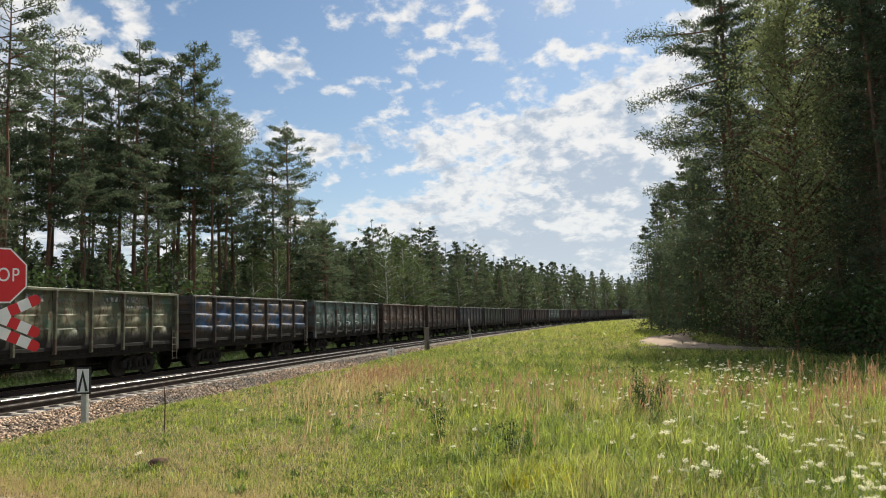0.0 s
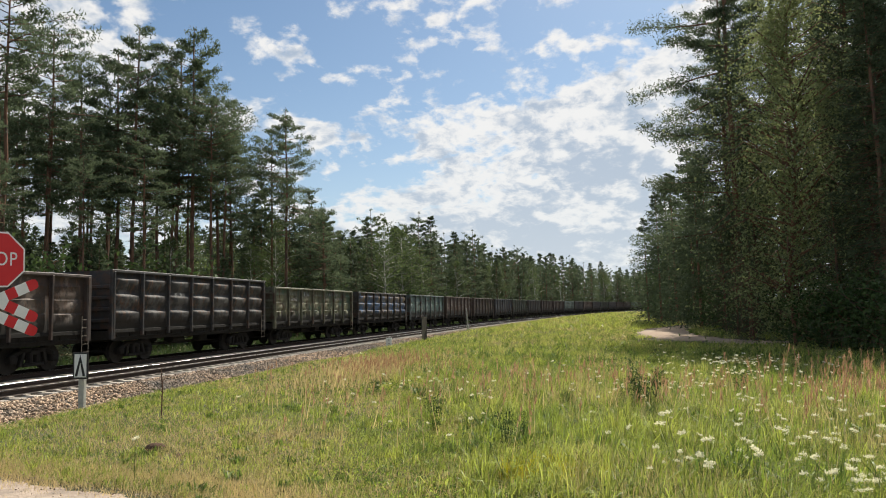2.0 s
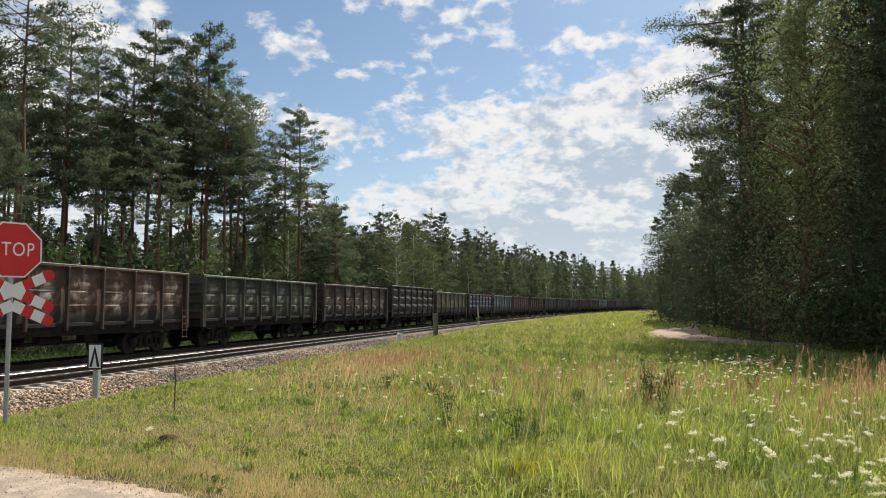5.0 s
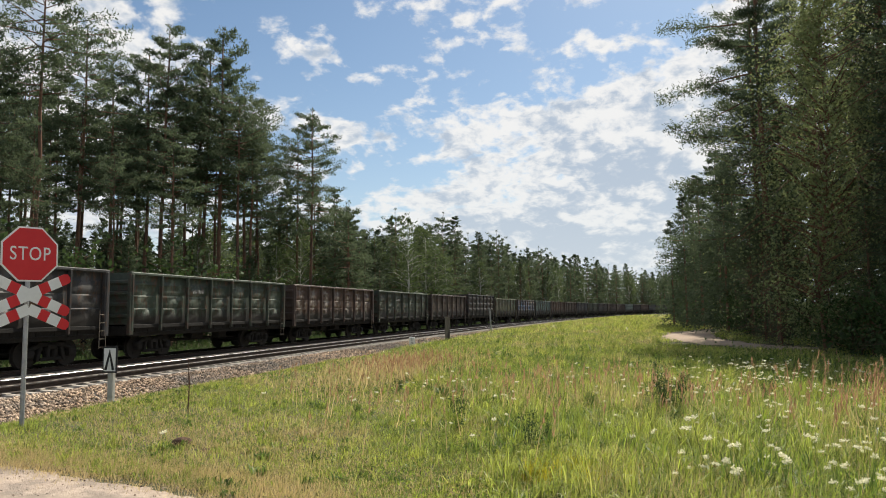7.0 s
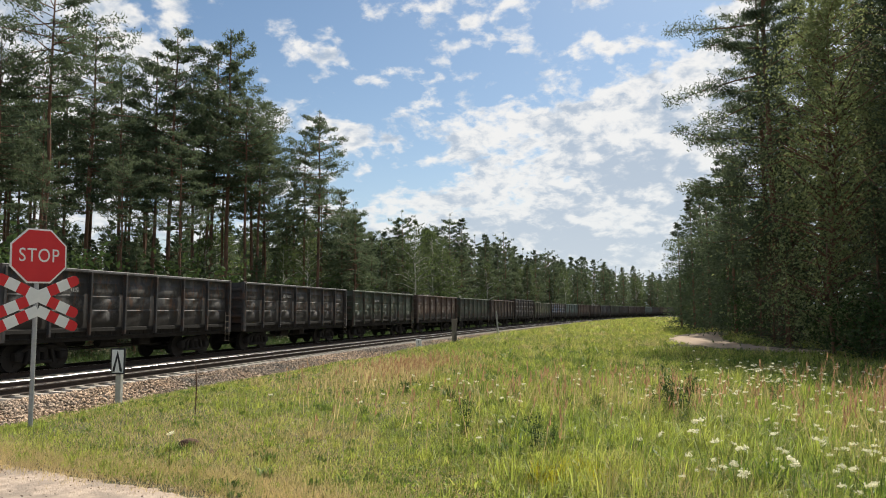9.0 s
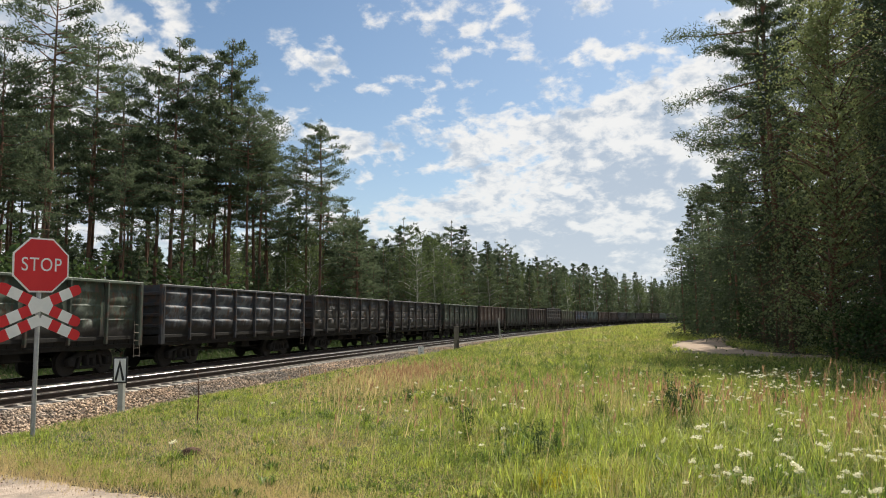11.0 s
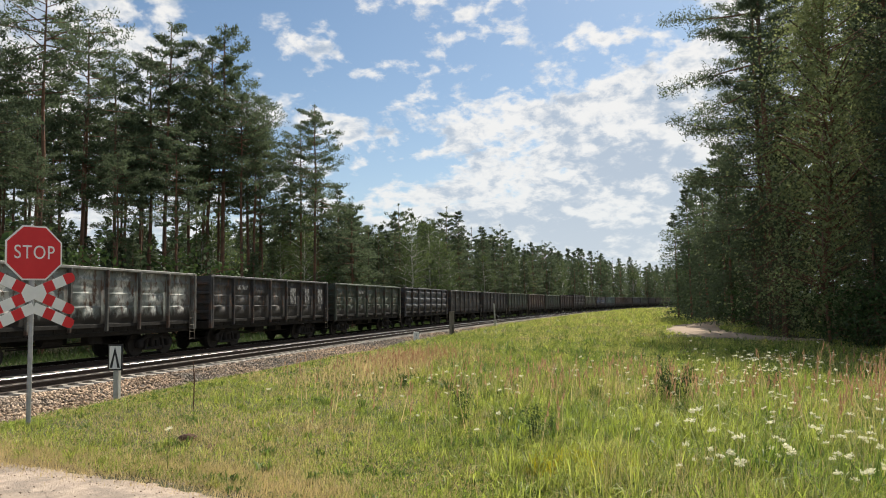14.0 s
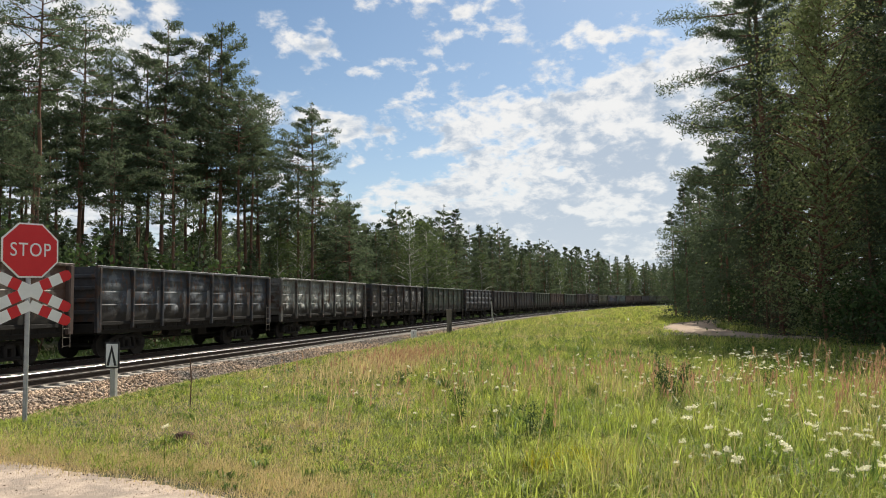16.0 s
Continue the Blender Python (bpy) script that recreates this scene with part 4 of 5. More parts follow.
def panel_mesh(name, w, z0, z1, kind, mat, rng):
    """One bay of a side wall: sheet with three pressed swages ('pressed') or bulged plates between weld beads ('plain')."""
    H = z1 - z0
    if kind == "pressed":
        prof = [(0, 0)]
        for a, b in ((0.10, 0.34), (0.40, 0.63), (0.69, 0.92)):
            prof += [(a, 0), (a + 0.04, 0.08), (b - 0.07, 0.15), (b - 0.035, 0.145), (b, 0)]
        prof += [(1, 0)]
    else:
        prof = [(0, 0), (0.05, 0.0)]
        for a, b in ((0.06, 0.34), (0.34, 0.59), (0.59, 0.84)):
            g = rng.uniform(0.03, 0.06)
            prof += [(a + 0.02, g * 0.4), ((a + b) / 2 - 0.03, g), (b - 0.035, g * 0.6), (b - 0.028, g * 0.5 + 0.013), (b - 0.008, g * 0.5 + 0.013), (b, 0.0)]
        prof += [(0.9, 0.0), (1, 0)]
    zs = np.array([z0 + t * H for t, _ in prof])
    pr = np.array([d for _, d in prof])
    ys = np.array([-w / 2, -w / 2 + 0.12, -w / 2 + 0.24, -0.25, 0.22, w / 2 - 0.24, w / 2 - 0.12, w / 2])
    cols = np.array([0, 0, 1, 1, 1, 1, 0, 0.0])
    ny, nz = len(ys), len(zs)
    Y, Z = np.meshgrid(ys, zs)
    X = pr[:, None] * cols[None] + rng.normal(0, 0.010 if kind == "plain" else 0.004, Y.shape) * cols[None]
    V = np.stack([X.ravel(), Y.ravel(), Z.ravel()], 1)
    i = (np.arange(nz - 1)[:, None] * ny + np.arange(ny - 1)[None]).ravel()
    T = np.concatenate([np.stack([i, i + 1, i + ny + 1], 1), np.stack([i, i + ny + 1, i + ny], 1)])
    k = len(V)
    back = np.array([(-0.04, ys[0], z0), (-0.04, ys[-1], z0), (-0.04, ys[0], z1), (-0.04, ys[-1], z1)])
    top = (nz - 1) * ny
    rim = [(k + 1, k, k + 2), (k + 1, k + 2, k + 3), (top, top + ny - 1, k + 3), (top, k + 3, k + 2), (ny - 1, 0, k), (ny - 1, k, k + 1)]
    return tri_mesh(name, np.concatenate([V, back]), np.concatenate([T, np.array(rim)]), mat)


def bm_mesh(name, bm, mat):
    me = bpy.data.meshes.new(name)
    bm.to_mesh(me)
    bm.free()
    me.materials.append(mat)
    return me


def wheelset_mesh():
    bm = bmesh.new()
    cyl(bm, (-1.1, 0, 0), (1.1, 0, 0), 0.08, n=8)
    for s in (-1, 1):
        cyl(bm, (s * 0.73, 0, 0), (s * 0.76, 0, 0), 0.505, n=20)
        cyl(bm, (s * 0.76, 0, 0), (s * 0.87, 0, 0), 0.475, n=20)
        for k in range(3):     # pressed dimples tell the turning
            a = k * 2.094
            cyl(bm, (s * 0.87, math.cos(a) * 0.27, math.sin(a) * 0.27), (s * 0.885, math.cos(a) * 0.27, math.sin(a) * 0.27), 0.07, n=6)
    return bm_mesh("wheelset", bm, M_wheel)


def bogie_mesh():
    bm = bmesh.new()
    for s in (-1, 1):
        x = s * 1.02
        # cast side frame: arched top, spring nest, axle boxes
        box(bm, (x, 0, 0.80), (0.16, 1.3, 0.16), 0.03)
        box(bm, (x, 0, 0.30), (0.16, 0.95, 0.13), 0.03)
        for t in (-1, 1):
            box(bm, (x, t * 0.78, 0.68), (0.16, 0.62, 0.15), 0.03, pose(0, 0, 0, -t * 22).to_3x3())
            box(bm, (x, t * 0.52, 0.50), (0.15, 0.13, 0.52), 0.02, pose(0, 0, 0, t * 18).to_3x3())
            box(bm, (x, t * 0.925, 0.50), (0.26, 0.30, 0.30), 0.04)
            for q in (-0.13, 0.13):
                cyl(bm, (x + q * 0.3, t * 0.16, 0.36), (x + q * 0.3, t * 0.16, 0.70), 0.09, n=8)
    box(bm, (0, 0, 0.72), (2.3, 0.4, 0.2), 0.04)
    cyl(bm, (0, 0, 0.8), (0, 0, 0.97), 0.2, n=12)
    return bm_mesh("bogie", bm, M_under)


def underframe_mesh():
    bm = bmesh.new()
    box(bm, (0, 0, 1.03), (0.5, BODY_L - 0.1, 0.32), 0.02)
    for s in (-1, 1):
        box(bm, (s * 1.42, 0, 1.32), (0.16, BODY_L, 0.14), 0.01)
        box(bm, (0, s * 4.33, 1.08), (2.7, 0.4, 0.22), 0.02)
        box(bm, (0, s * (BODY_L / 2 - 0.12), 1.15), (2.9, 0.22, 0.36), 0.02)
        for i in range(BAYS):         # discharge doors seen from the side
            y = (i - 3) * BODY_L / BAYS
            box(bm, (s * 0.95, y, 1.13), (0.95, BODY_L / BAYS - 0.16, 0.05), 0.01, pose(0, 0, 0, 0, s * 8).to_3x3())
            cyl(bm, (s * 1.4, y - 0.4, 1.28), (s * 1.38, y - 0.4, 1.05), 0.035, n=6)
            cyl(bm, (s * 1.4, y + 0.4, 1.28), (s * 1.38, y + 0.4, 1.05), 0.035, n=6)
        box(bm, (s * 1.36, 0, 1.10), (0.05, BODY_L - 0.5, 0.34), 0.0, pose(0, 0, 0, 0, s * 12).to_3x3())
        cyl(bm, (s * 0.75, -1.4, 0.82), (s * 0.75, -0.5, 0.82), 0.17, n=10)
        box(bm, (s * 0.8, 1.0, 0.82), (0.4, 0.7, 0.34), 0.03)
        box(bm, (s * 0.6, 0, 0.62), (0.05, 5.2, 0.06))
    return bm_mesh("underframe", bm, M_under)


def coupler_mesh():
    bm = bmesh.new()
    box(bm, (0, 0.25, 1.05), (0.2, 0.6, 0.2), 0.03)
    box(bm, (0.04, 0.58, 1.05), (0.36, 0.26, 0.32), 0.05)
    cyl(bm, (0.3, 0.05, 1.0), (0.35, 0.45, 0.72), 0.03, n=6)
    return bm_mesh("coupler", bm, M_under)


def end_wall_mesh(top, mat):
    bm = bmesh.new()
    box(bm, (0, 0, (1.38 + top) / 2), (2.9, 0.06, top - 1.42), 0)
    for z in (1.75, 2.2, 2.65, 3.1):
        box(bm, (0, 0.07, z), (2.86, 0.12, 0.16), 0.03)
    return bm_mesh("end_wall", bm, mat)


def ladder_mesh():
    bm = bmesh.new()
    for x in (0, 0.34):
        cyl(bm, (0, x, 0.55), (0, x, 1.95), 0.014, n=6)
    for z in (0.6, 0.9, 1.2, 1.5, 1.8):
        cyl(bm, (0, 0, z), (0, 0.34, z), 0.012, n=6)
    return bm_mesh("step_ladder", bm, M_oldwood)


SHARED = {}
RNGW = np.random.default_rng(77)


def shared(key, make):
    if key not in SHARED:
        SHARED[key] = make()
    return SHARED[key]


def gondola(kind, paint, top=3.48, marks="", rail_light=True, label=""):
    """A four-axle open goods wagon; its forward end points to +y."""
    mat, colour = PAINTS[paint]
    fmat = frame_paint(paint)
    root = empty("goods_wagon", label or f"{colour} open goods wagon with ribbed steel sides", "goods wagon", "wagons of the goods train")
    z0, bay = 1.36, (BODY_L - 0.24) / BAYS
    part_of("underframe", shared("under", underframe_mesh), None, root)
    rib = shared(("rib", paint, top), lambda: rib_mesh(top, fmat))
    rails = shared(("rail", paint, top), lambda: top_rail_mesh(top, rail_paint(paint)))
    for s in (1, -1):
        turn = 0 if s > 0 else 180
        for i in range(BAYS):
            v = int(RNGW.integers(0, 3))
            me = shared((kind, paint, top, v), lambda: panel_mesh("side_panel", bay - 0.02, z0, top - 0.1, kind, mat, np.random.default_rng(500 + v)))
            ob = part_of("side_panel", me, None, root)
            ob.matrix_basis = pose(s * (SIDE_X - 0.14), s * (i - 3) * bay, 0, 0, 0, turn)
        for i in range(BAYS + 1):
            ob = part_of("rib", rib, None, root)
            ob.matrix_basis = pose(s * SIDE_X, (i - BAYS / 2) * bay, 0, 0, 0, turn)
        ob = part_of("top_rail", rails, None, root, "worn steel top rail")
        ob.matrix_basis = pose(s * (SIDE_X - 0.05), 0, 0, 0, 0, turn)
        end = part_of("end_wall", shared(("end", paint, top), lambda: end_wall_mesh(top, fmat)), None, root)
        end.matrix_basis = pose(0, s * (BODY_L / 2 - 0.16), 0, 0, 0, turn)
        cp = part_of("coupler", shared("coupler", coupler_mesh), None, root)
        cp.matrix_basis = pose(0, s * (BODY_L / 2 - 0.1), 0, 0, 0, turn)
        for e in (-1, 1):
            post = part_of("corner_post", shared(("corner", paint, top), lambda: corner_mesh(top, fmat)), None, root)
            post.matrix_basis = pose(s * (SIDE_X - 0.03), e * (BODY_L / 2 - 0.09), 0, 0, 0, turn)
        ld = part_of("step_ladder", shared("ladder", ladder_mesh), None, root, "thin dull grey step ladder")
        ld.matrix_basis = pose(s * (SIDE_X + 0.03), s * (BODY_L / 2 - 0.45), 0, 0, 0, turn)
        bg = part_of("bogie", shared("bogie", bogie_mesh), None, root)
        bg.matrix_basis = pose(0, s * 4.33, 0)
        for e in (-1, 1):
            ws = part_of("wheelset", shared("wheelset", wheelset_mesh), None, bg)
            ws.matrix_parent_inverse = Matrix.Translation((0, e * 0.925, 0.475))
    load = part_of("coal_load", shared("coal", coal_mesh), None, root, "black coal load below the rim")
    if marks:
        paint_marks(root, marks, top, bay)
    return root


def rib_mesh(top, mat):
    bm = bmesh.new()
    vs = box(bm, (0.0, 0, (1.12 + top - 0.08) / 2), (0.15, 0.095, top - 0.08 - 1.12), 0.012)
    for v in bm.verts:
        if v.co.z < 1.3 and v.co.x > 0:
            v.co.x -= 0.03
    return bm_mesh("rib", bm, mat)


def corner_mesh(top, mat):
    bm = bmesh.new()
    box(bm, (0, 0, (1.0 + top) / 2), (0.14, 0.24, top - 1.0), 0.015)
    return bm_mesh("corner_post", bm, mat)


def top_rail_mesh(top, mat):
    bm = bmesh.new()
    box(bm, (0, 0, top - 0.05), (0.17, BODY_L, 0.11), 0.02)
    return bm_mesh("top_rail", bm, mat)


def coal_mesh():
    rng = np.random.default_rng(4)
    me = grid_sheet("coal_load", np.linspace(-1.4, 1.4, 12), np.linspace(-6.1, 6.1, 40), lambda X, Y: 2.55 + 0.35 * np.cos(X * 1.1) * np.abs(np.cos(Y * 0.52)) + rng.normal(0, 0.03, X.shape), M_coal)
    return me


def paint_marks(root, marks, top, bay):
    """Faded stencilling as plain bars: (bay, height, width, rise, strokes)."""
    for b, z, w, h, n in marks:
        bm = bmesh.new()
        for i in range(n):
            y = (i - (n - 1) / 2) * w / n
            box(bm, (0, y, 0), (0.006, w / n * 0.62, h), 0)
            if i % 2:
                box(bm, (0.001, y, h * 0.1), (0.007, w / n * 0.75, h * 0.2), 0)
        ob = part("stencil", bm, M_letter, root, "faded white stencilled marking")
        ob["kind"] = "stuff"
        ob.matrix_basis = pose(SIDE_X - 0.045, (b - 3) * bay, z)


TRAIN = []


def make_train():
    num = [(1, 2.75, 0.8, 0.16, 8)]
    kinds = {
        0: ("plain", "khaki", 3.48, [(4.5, 3.15, 2.0, 0.2, 8), (5, 2.85, 1.6, 0.1, 12), (2, 3.12, 0.9, 0.26, 4), (1, 2.75, 1.0, 0.17, 8)]),
        -1: ("pressed", "blue", 3.48, [(3, 2.78, 0.8, 0.14, 8)]),
        -2: ("plain", "teal", 3.48, ""), -3: ("plain", "rust", 3.48, ""), -4: ("plain", "brown", 3.48, num), -5: ("plain", "bluegrey", 3.48, ""),
        1: ("pressed", "dark", 3.78, [(2, 2.85, 0.8, 0.14, 8)]), 2: ("plain", "brown", 3.48, ""), 3: ("plain", "green", 3.48, [(2, 2.8, 1.0, 0.17, 7)]),
        4: ("plain", "rust", 3.48, ""), 5: ("plain", "green", 3.48, [(2, 2.8, 0.9, 0.16, 8)]), 6: ("plain", "dark", 3.48, [(2, 2.85, 1.0, 0.17, 8)]),
        7: ("plain", "dark", 3.48, num), 8: ("pressed", "bluegrey", 3.48, ""), 9: ("plain", "green", 3.48, [(2, 2.95, 1.1, 0.24, 8), (2, 2.55, 0.2, 0.16, 1)]),
        10: ("plain", "dark", 3.48, [(4, 2.55, 0.75, 0.92, 3), (5, 2.55, 0.65, 0.92, 3), (6, 2.55, 0.75, 0.92, 3), (1, 2.95, 1.0, 0.22, 8)]),
        11: ("plain", "pale", 3.48, ""), 12: ("plain", "bluegrey", 3.48, ""), 13: ("plain", "rust", 3.48, ""), 14: ("plain", "dark", 3.48, ""),
    }
    order = ["brown", "dark", "green", "bluegrey", "rust", "dark", "teal", "brown"]
    first = {}
    for i in range(14, -31, -1):
        spec = kinds.get(i) or (("pressed" if i % 5 == 0 else "plain"), order[i % 8], 3.48, "")
        key = spec[:3]
        if i not in kinds and key in first:
            w = copy_thing(first[key], Matrix.Identity(4))
        else:
            w = gondola(*spec[:3], spec[3])
            if i not in kinds or not spec[3]:
                first[key] = w
        TRAIN.append((i, w))


make_train()


# ---- signs and posts ----
def octagon(bm, r, y, t):
    vs = [(r * math.cos(radians(22.5 + 45 * i)), r * math.sin(radians(22.5 + 45 * i))) for i in range(8)]
    a = [bm.verts.new((x, y, z)) for x, z in vs]
    b = [bm.verts.new((x, y + t, z)) for x, z in vs]
    bm.faces.new(a)
    bm.faces.new(b[::-1])
    for i in range(8):
        bm.faces.new((a[i], b[i], b[(i + 1) % 8], a[(i + 1) % 8]))


def lettering(name, text, size, mat, parent, m, label="", extrude=0.002):
    cu = bpy.data.curves.new(name, "FONT")
    cu.body, cu.size, cu.align_x, cu.align_y, cu.extrude = text, size, "CENTER", "CENTER", extrude
    cu.offset, cu.space_character = 0.0, 1.12
    tmp = new("tmp_text", cu)
    bpy.context.view_layer.update()
    me = bpy.data.meshes.new_from_object(tmp.evaluated_get(bpy.context.evaluated_depsgraph_get()))
    bpy.data.objects.remove(tmp)
    me.materials.clear()
    ob = part_of(name, me, mat, parent, label)
    ob.matrix_basis = m
    return ob


def arm_pieces(parent, length, height, mirror, start):
    """One half of a crossing arm from its middle outwards: bands of white, red, white, red with a round tip."""
    slope = radians(24.5)
    for k, (a, b, mat, nm) in enumerate(((start, 0.176, M_white, "white_band"), (0.176, 0.333, M_red, "red_band"), (0.333, 0.517, M_white, "white_band"), (0.517, length, M_red, "red_band"))):
        bm = bmesh.new()
        h = height / 2
        pts = [(a, -h), (b, -h), (b, h), (a, h)]
        if k == 3:
            pts = [(a, -h), (b - h * 0.8, -h), (b - h * 0.2, -h * 0.75), (b, 0), (b - h * 0.2, h * 0.75), (b - h * 0.8, h), (a, h)]
        lo = [bm.verts.new((x, 0, z)) for x, z in pts]
        hi = [bm.verts.new((x, 0.012, z)) for x, z in pts]
        bm.faces.new(lo)
        bm.faces.new(hi[::-1])
        for i in range(len(pts)):
            bm.faces.new((lo[i], hi[i], hi[(i + 1) % len(pts)], lo[(i + 1) % len(pts)]))
        ob = part(nm, bm, mat, parent)
        up, flip = mirror
        m = pose(0, 0, 0, 0, -math.degrees(slope) * up, 0)
        if flip < 0:
            m = pose(0, 0.012, 0, 0, 0, 180) @ m
        order = (up < 0) + 2 * (flip < 0)
        ob.matrix_basis = pose(0, -0.003 * order, 0) @ m


def stop_sign():
    x, y = -8.7, 9.12
    root = empty("crossing_sign_post", "red STOP octagon over striped crossbucks on a steel post", "road sign")
    root.matrix_basis = pose(x, y, float(ground_z(x, y)), 0, 0, 70)
    bm = bmesh.new()
    cyl(bm, (0, 0.05, -0.3), (0, 0.05, 3.03), 0.034, n=14)
    part("post", bm, M_steel, root, "grey galvanised steel post")
    plate = empty("stop_plate", "", "")
    plate.parent = root
    plate.matrix_basis = pose(0, 0, 2.66, 0, -0.8, 0)
    bm = bmesh.new()
    octagon(bm, 0.462, 0.0, 0.012)
    part("border", bm, M_white, plate, "white border of the octagon")
    bm = bmesh.new()
    octagon(bm, 0.435, -0.004, 0.004)
    part("red_face", bm, M_red, plate)
    lettering("lettering", "STOP", 0.30, M_white, plate, pose(0, -0.006, 0.0, 90, 0, 0) @ Matrix.Diagonal((0.80, 1.0, 1.0, 1.0)), "white letters reading STOP")
    bm = bmesh.new()
    for z in (-0.3, 0.3):
        box(bm, (0, 0.03, z), (0.3, 0.03, 0.04), 0.004)
    part("bracket", bm, M_steel, plate)
    cross = empty("crossbuck", "", "")
    cross.parent = root
    cross.matrix_basis = pose(0, -0.02, 2.03)
    for m in ((1, 1), (-1, 1), (1, -1), (-1, -1)):
        arm_pieces(cross, 0.69, 0.165, m, 0.0)
    half = empty("half_crossbuck", "", "")
    half.parent = root
    half.matrix_basis = pose(0, -0.02, 1.81)
    for m in ((-1, 1), (-1, -1)):
        arm_pieces(half, 0.69, 0.165, m, 0.0)


def whistle_board():
    x, y = -10.75, 13.62
    z = float(ground_z(x, y))
    root = empty("marker_post", "low black-rimmed white board with a chevron on concrete", "railway marker")
    root.matrix_basis = pose(x, y, z, 0, 0, 3)
    bm = bmesh.new()
    box(bm, (0, 0.05, 0.32), (0.13, 0.11, 1.04), 0.012)
    part("post", bm, M_concrete, root, "grey concrete post")
    bm = bmesh.new()
    box(bm, (0, -0.015, 1.02), (0.36, 0.024, 0.58), 0.004)
    part("board", bm, M_black, root, "black rim of the board")
    bm = bmesh.new()
    box(bm, (0, -0.03, 1.02), (0.285, 0.01, 0.505), 0.002)
    part("white_field", bm, M_white, root)
    bm = bmesh.new()
    for s in (-1, 1):
        vs = [(s * 0.125, 0.79), (s * 0.065, 0.79), (0.0, 1.10), (0.0, 1.25)]
        lo = [bm.verts.new((a, -0.042, b)) for a, b in vs]
        hi = [bm.verts.new((a, -0.034, b)) for a, b in vs]
        bm.faces.new(lo)
        bm.faces.new(hi[::-1])
        for i in range(4):
            bm.faces.new((lo[i], hi[i], hi[(i + 1) % 4], lo[(i + 1) % 4]))
    bmesh.ops.recalc_face_normals(bm, faces=bm.faces)
    part("chevron", bm, M_black, root, "black upward chevron")


def picket_post():
    x, y = -10.45, 37.6
    root = empty("distance_post", "small white numbered stone beside the ballast", "distance marker")
    root.matrix_basis = pose(x, y, float(ground_z(x, y)), 0, 0, 14)
    bm = bmesh.new()
    box(bm, (0, 0, 0.26), (0.32, 0.16, 0.84), 0.02)
    part("stone", bm, M_white, root)
    lettering("upper_numeral", "1", 0.24, M_black, root, pose(0, -0.082, 0.54, 90, 0, 0))
    lettering("lower_numeral", "7", 0.24, M_black, root, pose(0, -0.082, 0.30, 90, 0, 0))


def old_post():
    x, y = -9.0, 40.2
    root = empty("old_post", "weathered grey broad post standing in tall grass", "post")
    root.matrix_basis = pose(x, y, float(ground_z(x, y)), 0, 0, 12)
    bm = bmesh.new()
    box(bm, (0, 0, 0.5), (0.30, 0.2, 1.75), 0.02)
    for v in bm.verts:
        if v.co.z > 1:
            v.co.z += 0.05 * v.co.x
    part("shaft", bm, M_oldwood, root)
    bm = bmesh.new()
    box(bm, (0, 0, 1.41), (0.34, 0.24, 0.06), 0.015)
    part("cap", bm, M_oldwood, root)


def thin_post():
    x, y = -10.2, 64.0
    root = empty("signal_post", "thin grey rod on a pale concrete foot", "post")
    root.matrix_basis = pose(x, y, float(ground_z(x, y)), 0, -2, 0)
    bm = bmesh.new()
    box(bm, (0, 0, 0.3), (0.22, 0.2, 1.1), 0.02)
    part("foot", bm, M_concrete, root, "pale concrete foot")
    bm = bmesh.new()
    cyl(bm, (0, 0, 0.8), (-0.03, 0, 2.45), 0.075, 0.06, n=10)
    cyl(bm, (-0.01, 0, 1.45), (0.42, 0, 1.15), 0.02, n=6)
    part("rod", bm, M_concrete, root, "thin grey rod")


stop_sign()
whistle_board()
picket_post()
old_post()
thin_post()


# ---- meadow ----
def tallness(x, y):
    return smooth01((x + 1.6 + (y - 6) * 0.375) / 2.2)


def free_ground(x, y):
    l = lateral_of(x, y)
    edge = road_edge(x) - 0.10
    px = np.interp(y, [27.5, 29.5, 33, 38, 45, 52, 58], [11, 7.4, 5.2, 4.3, 4.9, 6.6, 10])
    return (y > edge) & (l < 13.1 + 0.35 * np.sin(y * 0.8 + 1) + 0.25 * np.sin(y * 2.3)) & ~((np.abs(x - px) < np.where(y < 34, 2.8, 1.5)) & (y > 28) & (y < 60))


def fan(rng, n, r0, r1, az0, az1):
    """Places round the standpoint, thinning with distance."""
    r = r0 * (r1 / r0) ** rng.uniform(0, 1, n)
    a = np.radians(rng.uniform(az0, az1, n))
    x, y = r * np.sin(a), r * np.cos(a)
    k = free_ground(x, y)
    return x[k], y[k]


def lumps(x, y, f, seed):
    return 0.5 + 0.25 * (np.sin(x * f + seed) * np.cos(y * f * 0.83 + 2 * seed) + np.sin((x * 0.6 + y * 0.8) * f * 1.9 + 3 * seed))


